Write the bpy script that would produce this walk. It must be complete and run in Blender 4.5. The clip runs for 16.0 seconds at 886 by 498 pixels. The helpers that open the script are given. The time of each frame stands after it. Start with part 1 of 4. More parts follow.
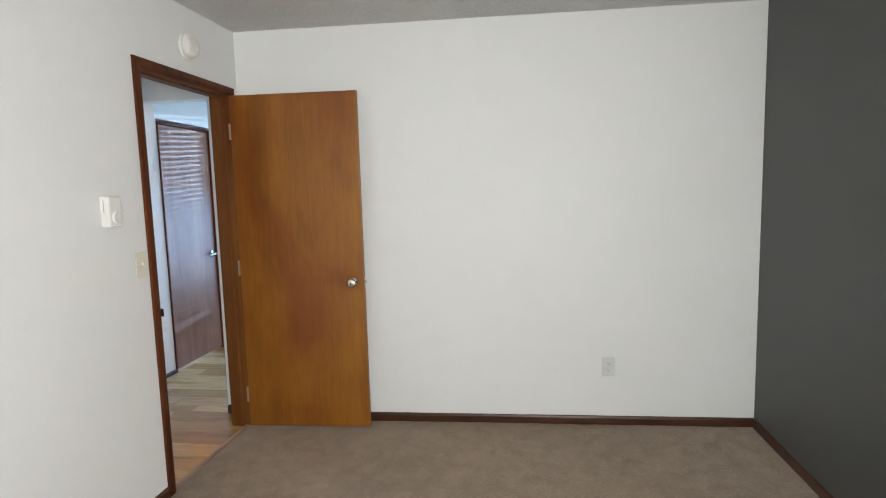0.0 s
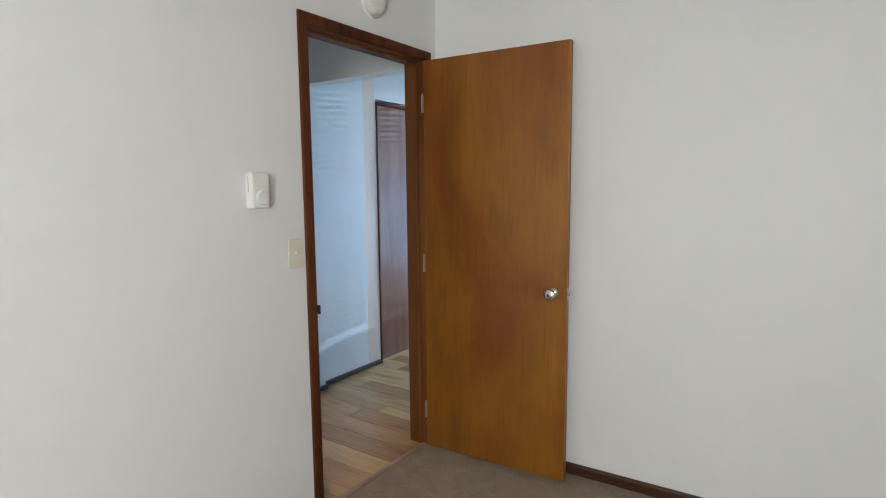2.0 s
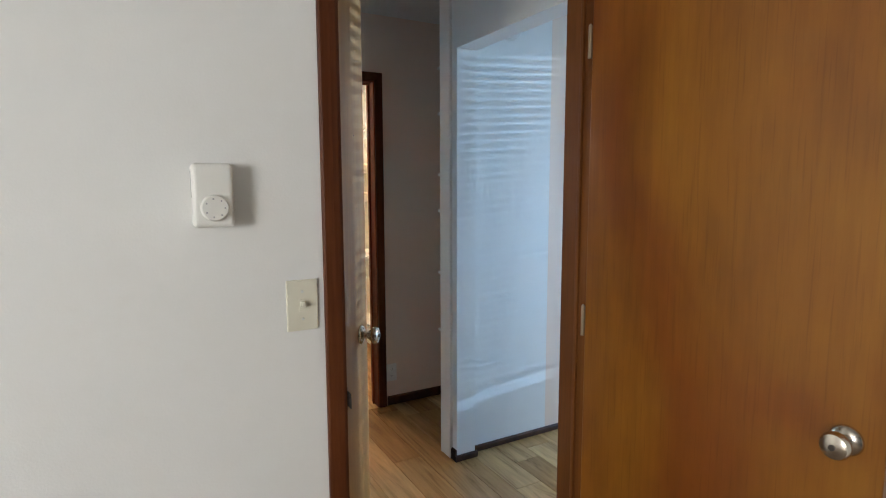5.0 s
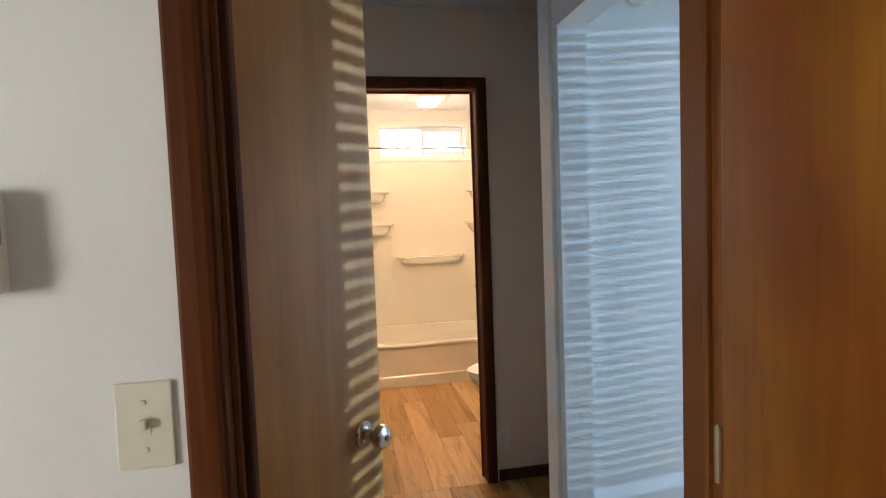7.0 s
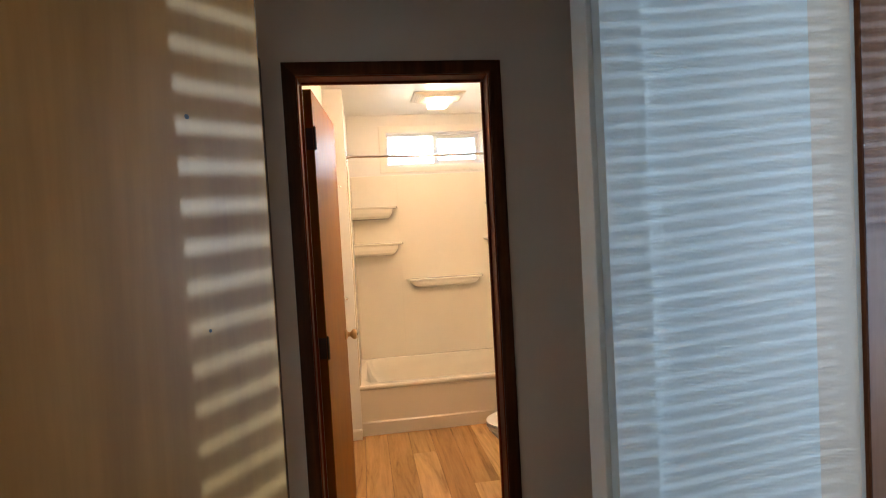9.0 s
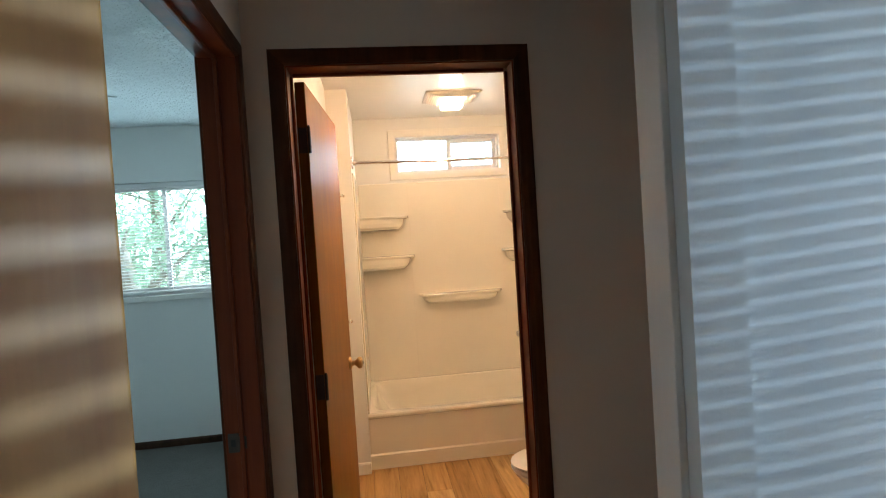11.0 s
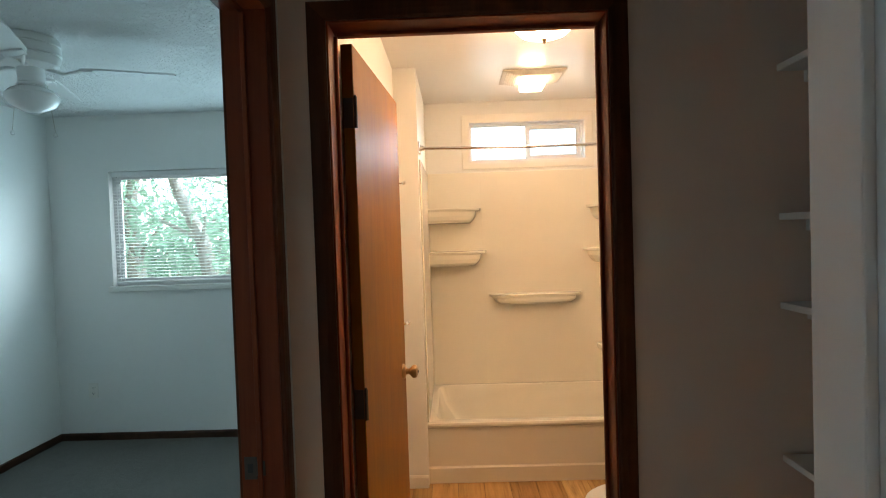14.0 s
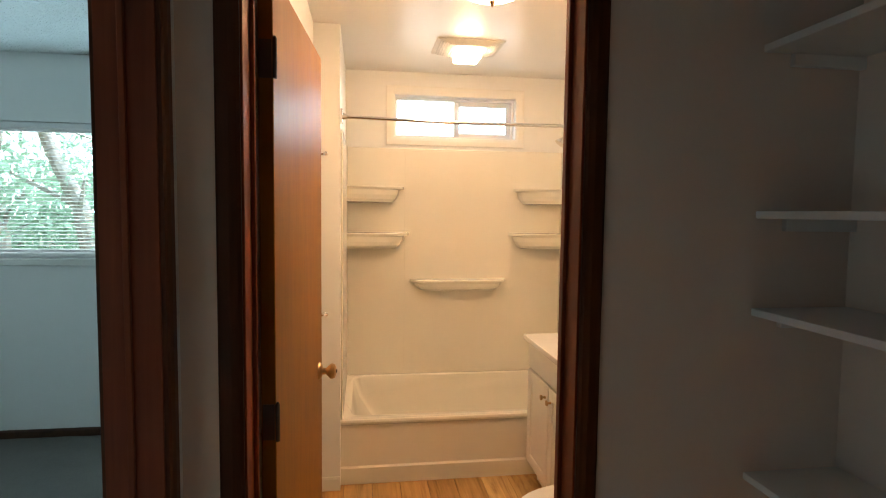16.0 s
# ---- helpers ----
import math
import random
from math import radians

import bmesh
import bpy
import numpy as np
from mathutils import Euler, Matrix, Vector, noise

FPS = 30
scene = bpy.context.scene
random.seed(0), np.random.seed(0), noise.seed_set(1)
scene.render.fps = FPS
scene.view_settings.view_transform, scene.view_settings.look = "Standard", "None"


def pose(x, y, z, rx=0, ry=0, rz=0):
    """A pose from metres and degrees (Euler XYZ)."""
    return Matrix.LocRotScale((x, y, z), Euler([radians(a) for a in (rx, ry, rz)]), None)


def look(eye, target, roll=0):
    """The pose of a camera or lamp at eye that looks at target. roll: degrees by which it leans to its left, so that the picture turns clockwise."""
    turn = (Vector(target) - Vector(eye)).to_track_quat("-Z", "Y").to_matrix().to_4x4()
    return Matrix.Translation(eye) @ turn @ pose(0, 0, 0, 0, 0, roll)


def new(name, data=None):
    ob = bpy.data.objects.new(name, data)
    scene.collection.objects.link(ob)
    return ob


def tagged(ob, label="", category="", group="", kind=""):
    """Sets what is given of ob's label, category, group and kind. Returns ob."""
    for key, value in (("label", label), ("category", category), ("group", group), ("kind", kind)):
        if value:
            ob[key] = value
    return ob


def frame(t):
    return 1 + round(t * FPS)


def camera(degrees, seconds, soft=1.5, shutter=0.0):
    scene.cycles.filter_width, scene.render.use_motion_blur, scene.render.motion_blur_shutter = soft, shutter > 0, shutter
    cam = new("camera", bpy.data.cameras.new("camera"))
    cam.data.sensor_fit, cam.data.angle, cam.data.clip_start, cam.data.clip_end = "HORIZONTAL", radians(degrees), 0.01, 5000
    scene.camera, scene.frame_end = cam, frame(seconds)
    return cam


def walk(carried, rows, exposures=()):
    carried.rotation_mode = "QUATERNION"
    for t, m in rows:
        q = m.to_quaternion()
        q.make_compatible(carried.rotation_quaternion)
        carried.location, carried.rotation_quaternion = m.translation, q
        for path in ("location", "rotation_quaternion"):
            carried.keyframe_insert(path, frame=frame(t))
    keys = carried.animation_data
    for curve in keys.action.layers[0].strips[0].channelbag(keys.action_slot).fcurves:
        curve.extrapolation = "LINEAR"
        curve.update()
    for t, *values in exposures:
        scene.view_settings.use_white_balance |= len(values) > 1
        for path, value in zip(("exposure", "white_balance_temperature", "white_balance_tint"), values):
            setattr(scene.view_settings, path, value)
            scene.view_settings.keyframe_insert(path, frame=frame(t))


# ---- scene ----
cam = camera(77.7, 16.0, soft=1.1)
PATH = [
    (0, (0.091, 0.085, 1.47), (-0.194, 2.053, 1.252), -1.6),
    (0.5, (0.121, 0.274, 1.445), (-0.433, 2.181, 1.212), -1.1),
    (1, (0.147, 0.464, 1.466), (-0.693, 2.26, 1.207), -0.9),
    (1.5, (0.132, 0.667, 1.447), (-0.904, 2.357, 1.178), -0.8),
    (2, (0.071, 0.892, 1.425), (-1.046, 2.535, 1.196), -0.5),
    (2.5, (0.033, 1.094, 1.457), (-1.114, 2.719, 1.254), -0.4),
    (3, (0.007, 1.324, 1.421), (-1.271, 2.854, 1.27), -1.0),
    (3.5, (-0.021, 1.548, 1.439), (-1.484, 2.901, 1.266), -1.7),
    (4, (-0.119, 1.713, 1.452), (-1.726, 2.885, 1.242), -2.1),
    (4.2, (-0.17, 1.774, 1.435), (-1.814, 2.891, 1.212), -1.9),
    (6.3, (-0.671, 2.507, 1.432), (-2.595, 3.037, 1.288), -1.7),
    (6.5, (-0.693, 2.572, 1.436), (-2.644, 2.989, 1.3), -2.7),
    (7, (-0.852, 2.62, 1.426), (-2.813, 2.993, 1.301), -2.1),
    (7.5, (-1.006, 2.658, 1.433), (-2.974, 2.995, 1.321), -2.1),
    (8, (-1.155, 2.693, 1.449), (-3.126, 3.017, 1.344), -2.2),
    (8.5, (-1.239, 2.721, 1.416), (-3.211, 3.039, 1.332), -2.5),
    (9, (-1.431, 2.808, 1.456), (-3.408, 3.095, 1.378), -3.2),
    (11.5, (-1.809, 2.847, 1.487), (-3.796, 3.072, 1.447), -3.5),
    (12, (-1.845, 2.854, 1.484), (-3.837, 3.025, 1.443), -2.8),
    (12.5, (-1.892, 2.86, 1.48), (-3.889, 2.963, 1.437), -2.5),
    (13, (-1.955, 2.875, 1.48), (-3.954, 2.921, 1.431), -2.2),
    (13.5, (-2.04, 2.899, 1.476), (-4.039, 2.905, 1.429), -2.1),
    (14, (-2.119, 2.917, 1.483), (-4.118, 2.876, 1.428), -1.9),
    (14.5, (-2.178, 2.923, 1.495), (-4.173, 2.807, 1.422), -1.5),
    (15, (-2.23, 2.923, 1.495), (-4.223, 2.787, 1.401), -1.0),
    (15.5, (-2.298, 2.898, 1.49), (-4.295, 2.907, 1.368), 0.3),
    (16, (-2.391, 2.846, 1.497), (-4.366, 3.132, 1.362), 0.7),
]
BASE = 0.8          # stops
walk(cam, [(t, look(eye, target, roll)) for t, eye, target, roll in PATH],
     [(t, BASE + e, k, 10) for t, e, k in ((0.0, 0.0, 6000), (0.6, 0.0, 6000), (1.5, -0.2, 6000), (3.0, -0.34, 6050), (4.0, -0.25, 6050), (6.5, -0.2, 6300), (9.0, -0.46, 6650), (12.5, -0.72, 6750), (16.0, -0.68, 6950))])

# ---- world, sun, window light ----
SUN_EL, SUN_AZ = 4.5, 8.8          # degrees above the horizon, degrees from +y towards +x
world = bpy.data.worlds.new("sky")
scene.world = world
world.use_nodes = True
wn = world.node_tree.nodes
sky = wn.new("ShaderNodeTexSky")
sky.sky_type, sky.sun_disc = "NISHITA", False
sky.sun_elevation, sky.sun_rotation = radians(SUN_EL), radians(SUN_AZ)
wn["Background"].inputs["Strength"].default_value = 0.15
world.node_tree.links.new(sky.outputs["Color"], wn["Background"].inputs["Color"])

sun_data = bpy.data.lights.new("sun", "SUN")
sun_data.energy, sun_data.angle, sun_data.color = 3.1, radians(0.30), (0.46, 0.71, 1.0)
sun = new("sun", sun_data)
sd = Vector((math.sin(radians(SUN_AZ)) * math.cos(radians(SUN_EL)), math.cos(radians(SUN_AZ)) * math.cos(radians(SUN_EL)), math.sin(radians(SUN_EL))))
sun.matrix_world = look(sd * 30, (0, 0, 0))


def window_light(name, eye, target, w, h, watts, colour):
    d = bpy.data.lights.new(name, "AREA")
    d.shape, d.size, d.size_y, d.energy, d.color = "RECTANGLE", w, h, watts, colour
    ob = new(name, d)
    ob.matrix_world = look(eye, target)
    return ob


window_light("bedroom_window_light", (0.90, -1.02, 1.5), (-1.9, 1.25, 1.15), 1.0, 1.05, 57, (1.0, 0.968, 0.90))
window_light("living_window_light", (-1.55, 5.86, 0.95), (-1.95, 3, 0.0), 1.7, 1.1, 18, (0.34, 0.60, 1.0))
window_light("second_bedroom_window_light", (-6.12, 1.275, 1.6), (-3, 1.2, 1.8), 1.6, 0.78, 16.5, (0.46, 0.80, 1.0))
window_light("bath_window_light", (-6.16, 3.5, 2.13), (-4, 3.5, 1.2), 0.8, 0.2, 2.0, (0.8, 0.92, 1.0))

# ---- materials ----
def mat(name, colour=(0.8, 0.8, 0.8), rough=0.5, metal=0.0, coat=0.0):
    m = bpy.data.materials.new(name)
    m.use_nodes = True
    b = m.node_tree.nodes["Principled BSDF"]
    b.inputs["Base Color"].default_value = (*colour, 1)
    b.inputs["Roughness"].default_value = rough
    b.inputs["Metallic"].default_value = metal
    b.inputs["Coat Weight"].default_value = coat
    return m, m.node_tree.nodes, m.node_tree.links, b


def coords(n, l, scale=(1, 1, 1), kind="Object", shift=False):
    tc = n.new("ShaderNodeTexCoord")
    mp = n.new("ShaderNodeMapping")
    mp.inputs["Scale"].default_value = scale
    l.new(tc.outputs[kind], mp.inputs["Vector"])
    if shift:
        info = n.new("ShaderNodeObjectInfo")
        mul = n.new("ShaderNodeVectorMath")
        mul.operation = "SCALE"
        mul.inputs[0].default_value = (37.0, 53.0, 29.0)
        l.new(info.outputs["Random"], mul.inputs["Scale"])
        l.new(mul.outputs[0], mp.inputs["Location"])
    return mp.outputs["Vector"]


def noise_tex(n, l, vec, scale, detail=4.0, rough=0.55, distortion=0.0):
    t = n.new("ShaderNodeTexNoise")
    t.inputs["Scale"].default_value, t.inputs["Detail"].default_value = scale, detail
    t.inputs["Roughness"].default_value, t.inputs["Distortion"].default_value = rough, distortion
    l.new(vec, t.inputs["Vector"])
    return t.outputs["Fac"]


def ramp(n, l, fac, stops):
    r = n.new("ShaderNodeValToRGB")
    e = r.color_ramp.elements
    while len(e) < len(stops):
        e.new(0.5)
    for k, (p, c) in zip(e, stops):
        k.position, k.color = p, (*c, 1)
    l.new(fac, r.inputs["Fac"])
    return r.outputs["Color"]


def mix(n, l, a, b, fac, blend="MIX"):
    m = n.new("ShaderNodeMix")
    m.data_type, m.blend_type = "RGBA", blend
    if isinstance(fac, float):
        m.inputs[0].default_value = fac
    else:
        l.new(fac, m.inputs[0])
    for k, v in ((6, a), (7, b)):
        if isinstance(v, tuple):
            m.inputs[k].default_value = (*v, 1)
        else:
            l.new(v, m.inputs[k])
    return m.outputs[2]


def bump(n, l, b, height, strength, distance):
    k = n.new("ShaderNodeBump")
    k.inputs["Strength"].default_value, k.inputs["Distance"].default_value = strength, distance
    l.new(height, k.inputs["Height"])
    l.new(k.outputs["Normal"], b.inputs["Normal"])


def painted(name, colour, rough, grain=220.0, strength=0.25):
    """Roller-painted drywall: faint mottling and orange-peel relief."""
    m, n, l, b = mat(name, colour, rough)
    v = coords(n, l)
    big = noise_tex(n, l, v, 1.7, 3.0)
    c = ramp(n, l, big, ((0.3, tuple(k * 0.985 for k in colour)), (0.7, colour)))
    scuff = noise_tex(n, l, v, 9.0, 6.0, 0.7)
    c2 = ramp(n, l, scuff, ((0.3, (0.985, 0.985, 0.98)), (0.45, (1, 1, 1))))
    l.new(mix(n, l, c, c2, 1.0, "MULTIPLY"), b.inputs["Base Color"])
    peel = noise_tex(n, l, v, grain, 2.0)
    bump(n, l, b, peel, strength, 0.0012)
    return m


WALL = painted("white_wall_paint", (0.80, 0.80, 0.775), 0.55)
CHARCOAL = painted("charcoal_wall_paint", (0.070, 0.072, 0.068), 0.5, 160.0, 0.35)
# white paint tinted taupe: the hall's warm light is put into the colour
WARM_LIT_WALL = painted("warm_lit_wall_paint", (0.80, 0.655, 0.54), 0.55)
TRIM_WHITE = painted("white_trim_paint", (0.82, 0.80, 0.75), 0.4, 90.0, 0.1)


def knockdown():
    m, n, l, b = mat("knockdown_ceiling", (0.78, 0.78, 0.76), 0.7)
    v = coords(n, l)
    a = noise_tex(n, l, v, 34.0, 5.0, 0.6, 0.9)
    h = ramp(n, l, a, ((0.44, (0, 0, 0)), (0.56, (1, 1, 1))))
    big = noise_tex(n, l, v, 1.2, 3.0)
    l.new(ramp(n, l, big, ((0.3, (0.73, 0.73, 0.71)), (0.7, (0.79, 0.79, 0.77)))), b.inputs["Base Color"])
    bump(n, l, b, h, 0.9, 0.010)
    return m


CEIL = knockdown()


def carpet_mat(name, dark, light, clump=9.0):
    m, n, l, b = mat(name, light, 0.95)
    v = coords(n, l)
    tuft = noise_tex(n, l, v, 150.0, 4.0, 0.75)
    blotch = noise_tex(n, l, v, clump, 5.0, 0.7, 0.6)
    wide = noise_tex(n, l, v, 1.6, 3.0)
    c = ramp(n, l, tuft, ((0.32, dark), (0.66, light)))
    c = mix(n, l, c, ramp(n, l, blotch, ((0.35, (0.72, 0.70, 0.68)), (0.62, (1.0, 1.0, 1.0)))), 1.0, "MULTIPLY")
    c = mix(n, l, c, ramp(n, l, wide, ((0.3, (0.88, 0.88, 0.88)), (0.7, (1.0, 1.0, 1.0)))), 1.0, "MULTIPLY")
    l.new(c, b.inputs["Base Color"])
    b.inputs["Sheen Weight"].default_value = 0.25
    add = n.new("ShaderNodeMath")
    add.operation = "ADD"
    l.new(tuft, add.inputs[0])
    l.new(blotch, add.inputs[1])
    bump(n, l, b, add.outputs[0], 0.8, 0.012)
    return m


CARPET = carpet_mat("beige_carpet", (0.19, 0.125, 0.075), (0.50, 0.37, 0.245))
CARPET_GREY = carpet_mat("grey_beige_carpet", (0.055, 0.046, 0.036), (0.185, 0.162, 0.132), 26.0)


def wood(name, dark, mid, light, rough=0.35, coat=0.2, along="z", stretch=14.0, scale=5.0, fine=60.0, shift=True, contrast=1.0, spec=0.28, patch=0.0):
    """Stained wood with the grain along one local axis."""
    m, n, l, b = mat(name, mid, rough, 0.0, coat)
    b.inputs["Coat Roughness"].default_value = 0.25
    b.inputs["Specular IOR Level"].default_value = spec
    s = {"x": (1 / stretch, 1, 1), "y": (1, 1 / stretch, 1), "z": (1, 1, 1 / stretch)}[along]
    v = coords(n, l, s, "Object", shift)
    a = noise_tex(n, l, v, scale, 5.0, 0.6, 1.2)
    f = noise_tex(n, l, v, fine, 3.0, 0.6)
    c = ramp(n, l, a, ((0.5 - 0.2 * contrast, dark), (0.5, mid), (0.5 + 0.2 * contrast, light)))
    c = mix(n, l, c, ramp(n, l, f, ((0.35, (0.80, 0.78, 0.74)), (0.6, (1, 1, 1)))), 0.45, "MULTIPLY")
    cloud = noise_tex(n, l, coords(n, l, (1, 1, 0.45), "Object", shift), 4.5, 4.0, 0.6)
    c = mix(n, l, c, ramp(n, l, cloud, ((0.3, (0.70, 0.62, 0.55)), (0.68, (1.0, 1.0, 1.0)))), 0.8, "MULTIPLY")
    if patch:
        stain = noise_tex(n, l, coords(n, l, (1.3, 1.3, 0.7), "Object", shift), 1.6, 3.0, 0.55, 0.8)
        c = mix(n, l, c, ramp(n, l, stain, ((0.36, (0.84, 0.62, 0.60)), (0.50, (1.0, 0.95, 0.9)), (0.64, (1.10, 1.12, 1.0)))), patch, "MULTIPLY")
        fleck = noise_tex(n, l, coords(n, l, (1, 1, 1 / 30), "Object", shift), 160.0, 2.0, 0.5)
        c = mix(n, l, c, ramp(n, l, fleck, ((0.30, (0.72, 0.66, 0.60)), (0.42, (1, 1, 1)))), 0.5, "MULTIPLY")
    l.new(c, b.inputs["Base Color"])
    rr = n.new("ShaderNodeMapRange")
    rr.inputs["To Min"].default_value, rr.inputs["To Max"].default_value = rough - 0.08, rough + 0.12
    l.new(a, rr.inputs["Value"])
    l.new(rr.outputs["Result"], b.inputs["Roughness"])
    bump(n, l, b, f, 0.12, 0.001)
    return m


DOOR_WOOD = wood("golden_brown_door_veneer", (0.18, 0.060, 0.006), (0.275, 0.106, 0.010), (0.36, 0.155, 0.015), 0.36, 0.12, "z", 12.0, 3.0, 55.0, True, 1.9, 0.4, 1.0)
BATH_DOOR_WOOD = wood("golden_bathroom_door_veneer", (0.23, 0.088, 0.012), (0.31, 0.132, 0.020), (0.38, 0.172, 0.030), 0.42, 0.0, "z", 12.0, 3.0, 55.0, True, 1.9, 0.08)
CLOSET_WOOD = wood("faded_brown_door_veneer", (0.31, 0.145, 0.032), (0.43, 0.210, 0.053), (0.53, 0.275, 0.080), 0.45, 0.03, "z", 18.0, 4.0, 90.0)
LIVING_DOOR_WOOD = wood("reddish_door_veneer", (0.20, 0.085, 0.05), (0.27, 0.125, 0.075), (0.33, 0.16, 0.10), 0.4, 0.15, "z", 16.0, 4.0, 80.0)
CASING = wood("dark_stained_casing", (0.056, 0.0150, 0.0045), (0.100, 0.028, 0.0080), (0.155, 0.048, 0.014), 0.45, 0.02, "z", 20.0, 9.0, 120.0, True, 1.0, 0.15)
JAMB = wood("red_brown_jamb", (0.115, 0.038, 0.009), (0.17, 0.060, 0.014), (0.23, 0.088, 0.023), 0.42, 0.03, "z", 20.0, 8.0, 110.0, True, 1.0, 0.16)
RED_JAMB = wood("dark_red_jamb", (0.145, 0.027, 0.009), (0.215, 0.045, 0.014), (0.29, 0.070, 0.021), 0.42, 0.03, "z", 20.0, 8.0, 110.0, True, 1.0, 0.16)
BASE_WOOD = wood("dark_stained_baseboard", (0.04, 0.016, 0.008), (0.068, 0.027, 0.013), (0.10, 0.042, 0.02), 0.4, 0.15, "x", 20.0, 9.0, 120.0)
THRESHOLD = wood("light_oak_threshold", (0.30, 0.19, 0.11), (0.40, 0.27, 0.17), (0.47, 0.34, 0.22), 0.45, 0.1, "y", 18.0, 9.0, 120.0)


def plank_mat():
    m, n, l, b = mat("vinyl_plank", (0.35, 0.2, 0.1), 0.25, 0.0, 0.12)
    v = coords(n, l, (0.09, 1, 1), "Object", True)
    a = noise_tex(n, l, v, 10.0, 6.0, 0.65, 2.4)
    f = noise_tex(n, l, v, 70.0, 3.0, 0.6)
    info = n.new("ShaderNodeObjectInfo")
    tone = ramp(n, l, info.outputs["Random"], ((0.0, (0.34, 0.185, 0.066)), (0.35, (0.47, 0.285, 0.112)), (0.7, (0.57, 0.365, 0.155)), (1.0, (0.66, 0.45, 0.21))))
    g = ramp(n, l, a, ((0.30, (0.58, 0.52, 0.46)), (0.46, (1.02, 0.98, 0.92)), (0.66, (1.25, 1.20, 1.12))))
    c = mix(n, l, tone, g, 1.0, "MULTIPLY")
    c = mix(n, l, c, ramp(n, l, f, ((0.35, (0.82, 0.80, 0.78)), (0.6, (1, 1, 1)))), 0.6, "MULTIPLY")
    l.new(c, b.inputs["Base Color"])
    bump(n, l, b, f, 0.1, 0.0008)
    return m


PLANK = plank_mat()


def simple(name, colour, rough, metal=0.0, coat=0.0, wear=0.06, scale=25.0):
    m, n, l, b = mat(name, colour, rough, metal, coat)
    v = coords(n, l)
    f = noise_tex(n, l, v, scale, 4.0)
    l.new(ramp(n, l, f, ((0.3, tuple(k * (1 - wear) for k in colour)), (0.7, colour))), b.inputs["Base Color"])
    rr = n.new("ShaderNodeMapRange")
    rr.inputs["To Min"].default_value, rr.inputs["To Max"].default_value = max(0.02, rough - 0.05), rough + 0.08
    l.new(f, rr.inputs["Value"])
    l.new(rr.outputs["Result"], b.inputs["Roughness"])
    return m


SUBFLOOR = simple("dark_joint", (0.05, 0.035, 0.025), 0.8)
FIBREGLASS = simple("white_fibreglass", (0.84, 0.80, 0.70), 0.18, 0.0, 0.3, 0.03, 3.0)
PORCELAIN = simple("white_porcelain", (0.85, 0.84, 0.82), 0.08, 0.0, 0.4, 0.02, 4.0)
PLASTIC = simple("white_plastic", (0.80, 0.79, 0.74), 0.38, 0.0, 0.0, 0.03)
ALMOND = simple("almond_plastic", (0.74, 0.71, 0.58), 0.35, 0.0, 0.0, 0.03)
OUTLET_WHITE = simple("grey_white_plastic", (0.68, 0.69, 0.64), 0.4)
GREY_PRINT = simple("grey_print", (0.35, 0.35, 0.36), 0.6)
SLOT = simple("dark_slot", (0.03, 0.03, 0.03), 0.7)
NICKEL = simple("satin_nickel", (0.62, 0.56, 0.48), 0.24, 1.0, 0.0, 0.08)
CHROME = simple("chrome", (0.80, 0.80, 0.80), 0.10, 1.0, 0.0, 0.04)
BRASS = simple("aged_brass", (0.50, 0.33, 0.16), 0.28, 1.0, 0.0, 0.15)
HINGE_DARK = simple("bronze_hinge", (0.10, 0.085, 0.075), 0.45, 0.9, 0.0, 0.2)
PAINT_METAL = simple("dull_brass_hinge", (0.36, 0.29, 0.20), 0.45, 0.6)
VANITY_PAINT = simple("white_cabinet_paint", (0.80, 0.77, 0.70), 0.35, 0.0, 0.1, 0.03, 6.0)
CULTURED = simple("cultured_marble", (0.84, 0.81, 0.78), 0.15, 0.0, 0.3, 0.03, 6.0)
VINYL_FRAME = simple("white_vinyl_frame", (0.80, 0.80, 0.80), 0.35, 0.0, 0.0, 0.03)
BLIND = simple("white_blind_slat", (0.82, 0.82, 0.80), 0.42, 0.0, 0.0, 0.03)
FAN_WHITE = simple("white_fan_enamel", (0.80, 0.80, 0.78), 0.3, 0.0, 0.1, 0.03)
GRILLE = simple("beige_vent_plastic", (0.72, 0.68, 0.62), 0.6)
VENT_SLAT = simple("grey_vent_slat", (0.55, 0.51, 0.46), 0.5)


def glass_mat(name, rough=0.0, tint=(1, 1, 1)):
    m, n, l, b = mat(name, tint, rough)
    b.inputs["Transmission Weight"].default_value = 1.0
    b.inputs["IOR"].default_value = 1.3
    return m


GLASS = glass_mat("window_glass")
SCREENED = glass_mat("screened_glass", 0.0, (0.62, 0.80, 1.0))
OPAL = simple("opal_glass", (0.86, 0.86, 0.84), 0.15, 0.0, 0.2, 0.02)


def glow(name, colour, strength):
    m, n, l, b = mat(name, colour, 0.3)
    b.inputs["Emission Color"].default_value = (*colour, 1)
    b.inputs["Emission Strength"].default_value = strength
    return m


LIT_GLASS = glow("lit_lamp_glass", (1.0, 0.68, 0.405), 37.5)
LIT_BOWL = glow("lit_bowl_glass", (1.0, 0.66, 0.385), 54.0)


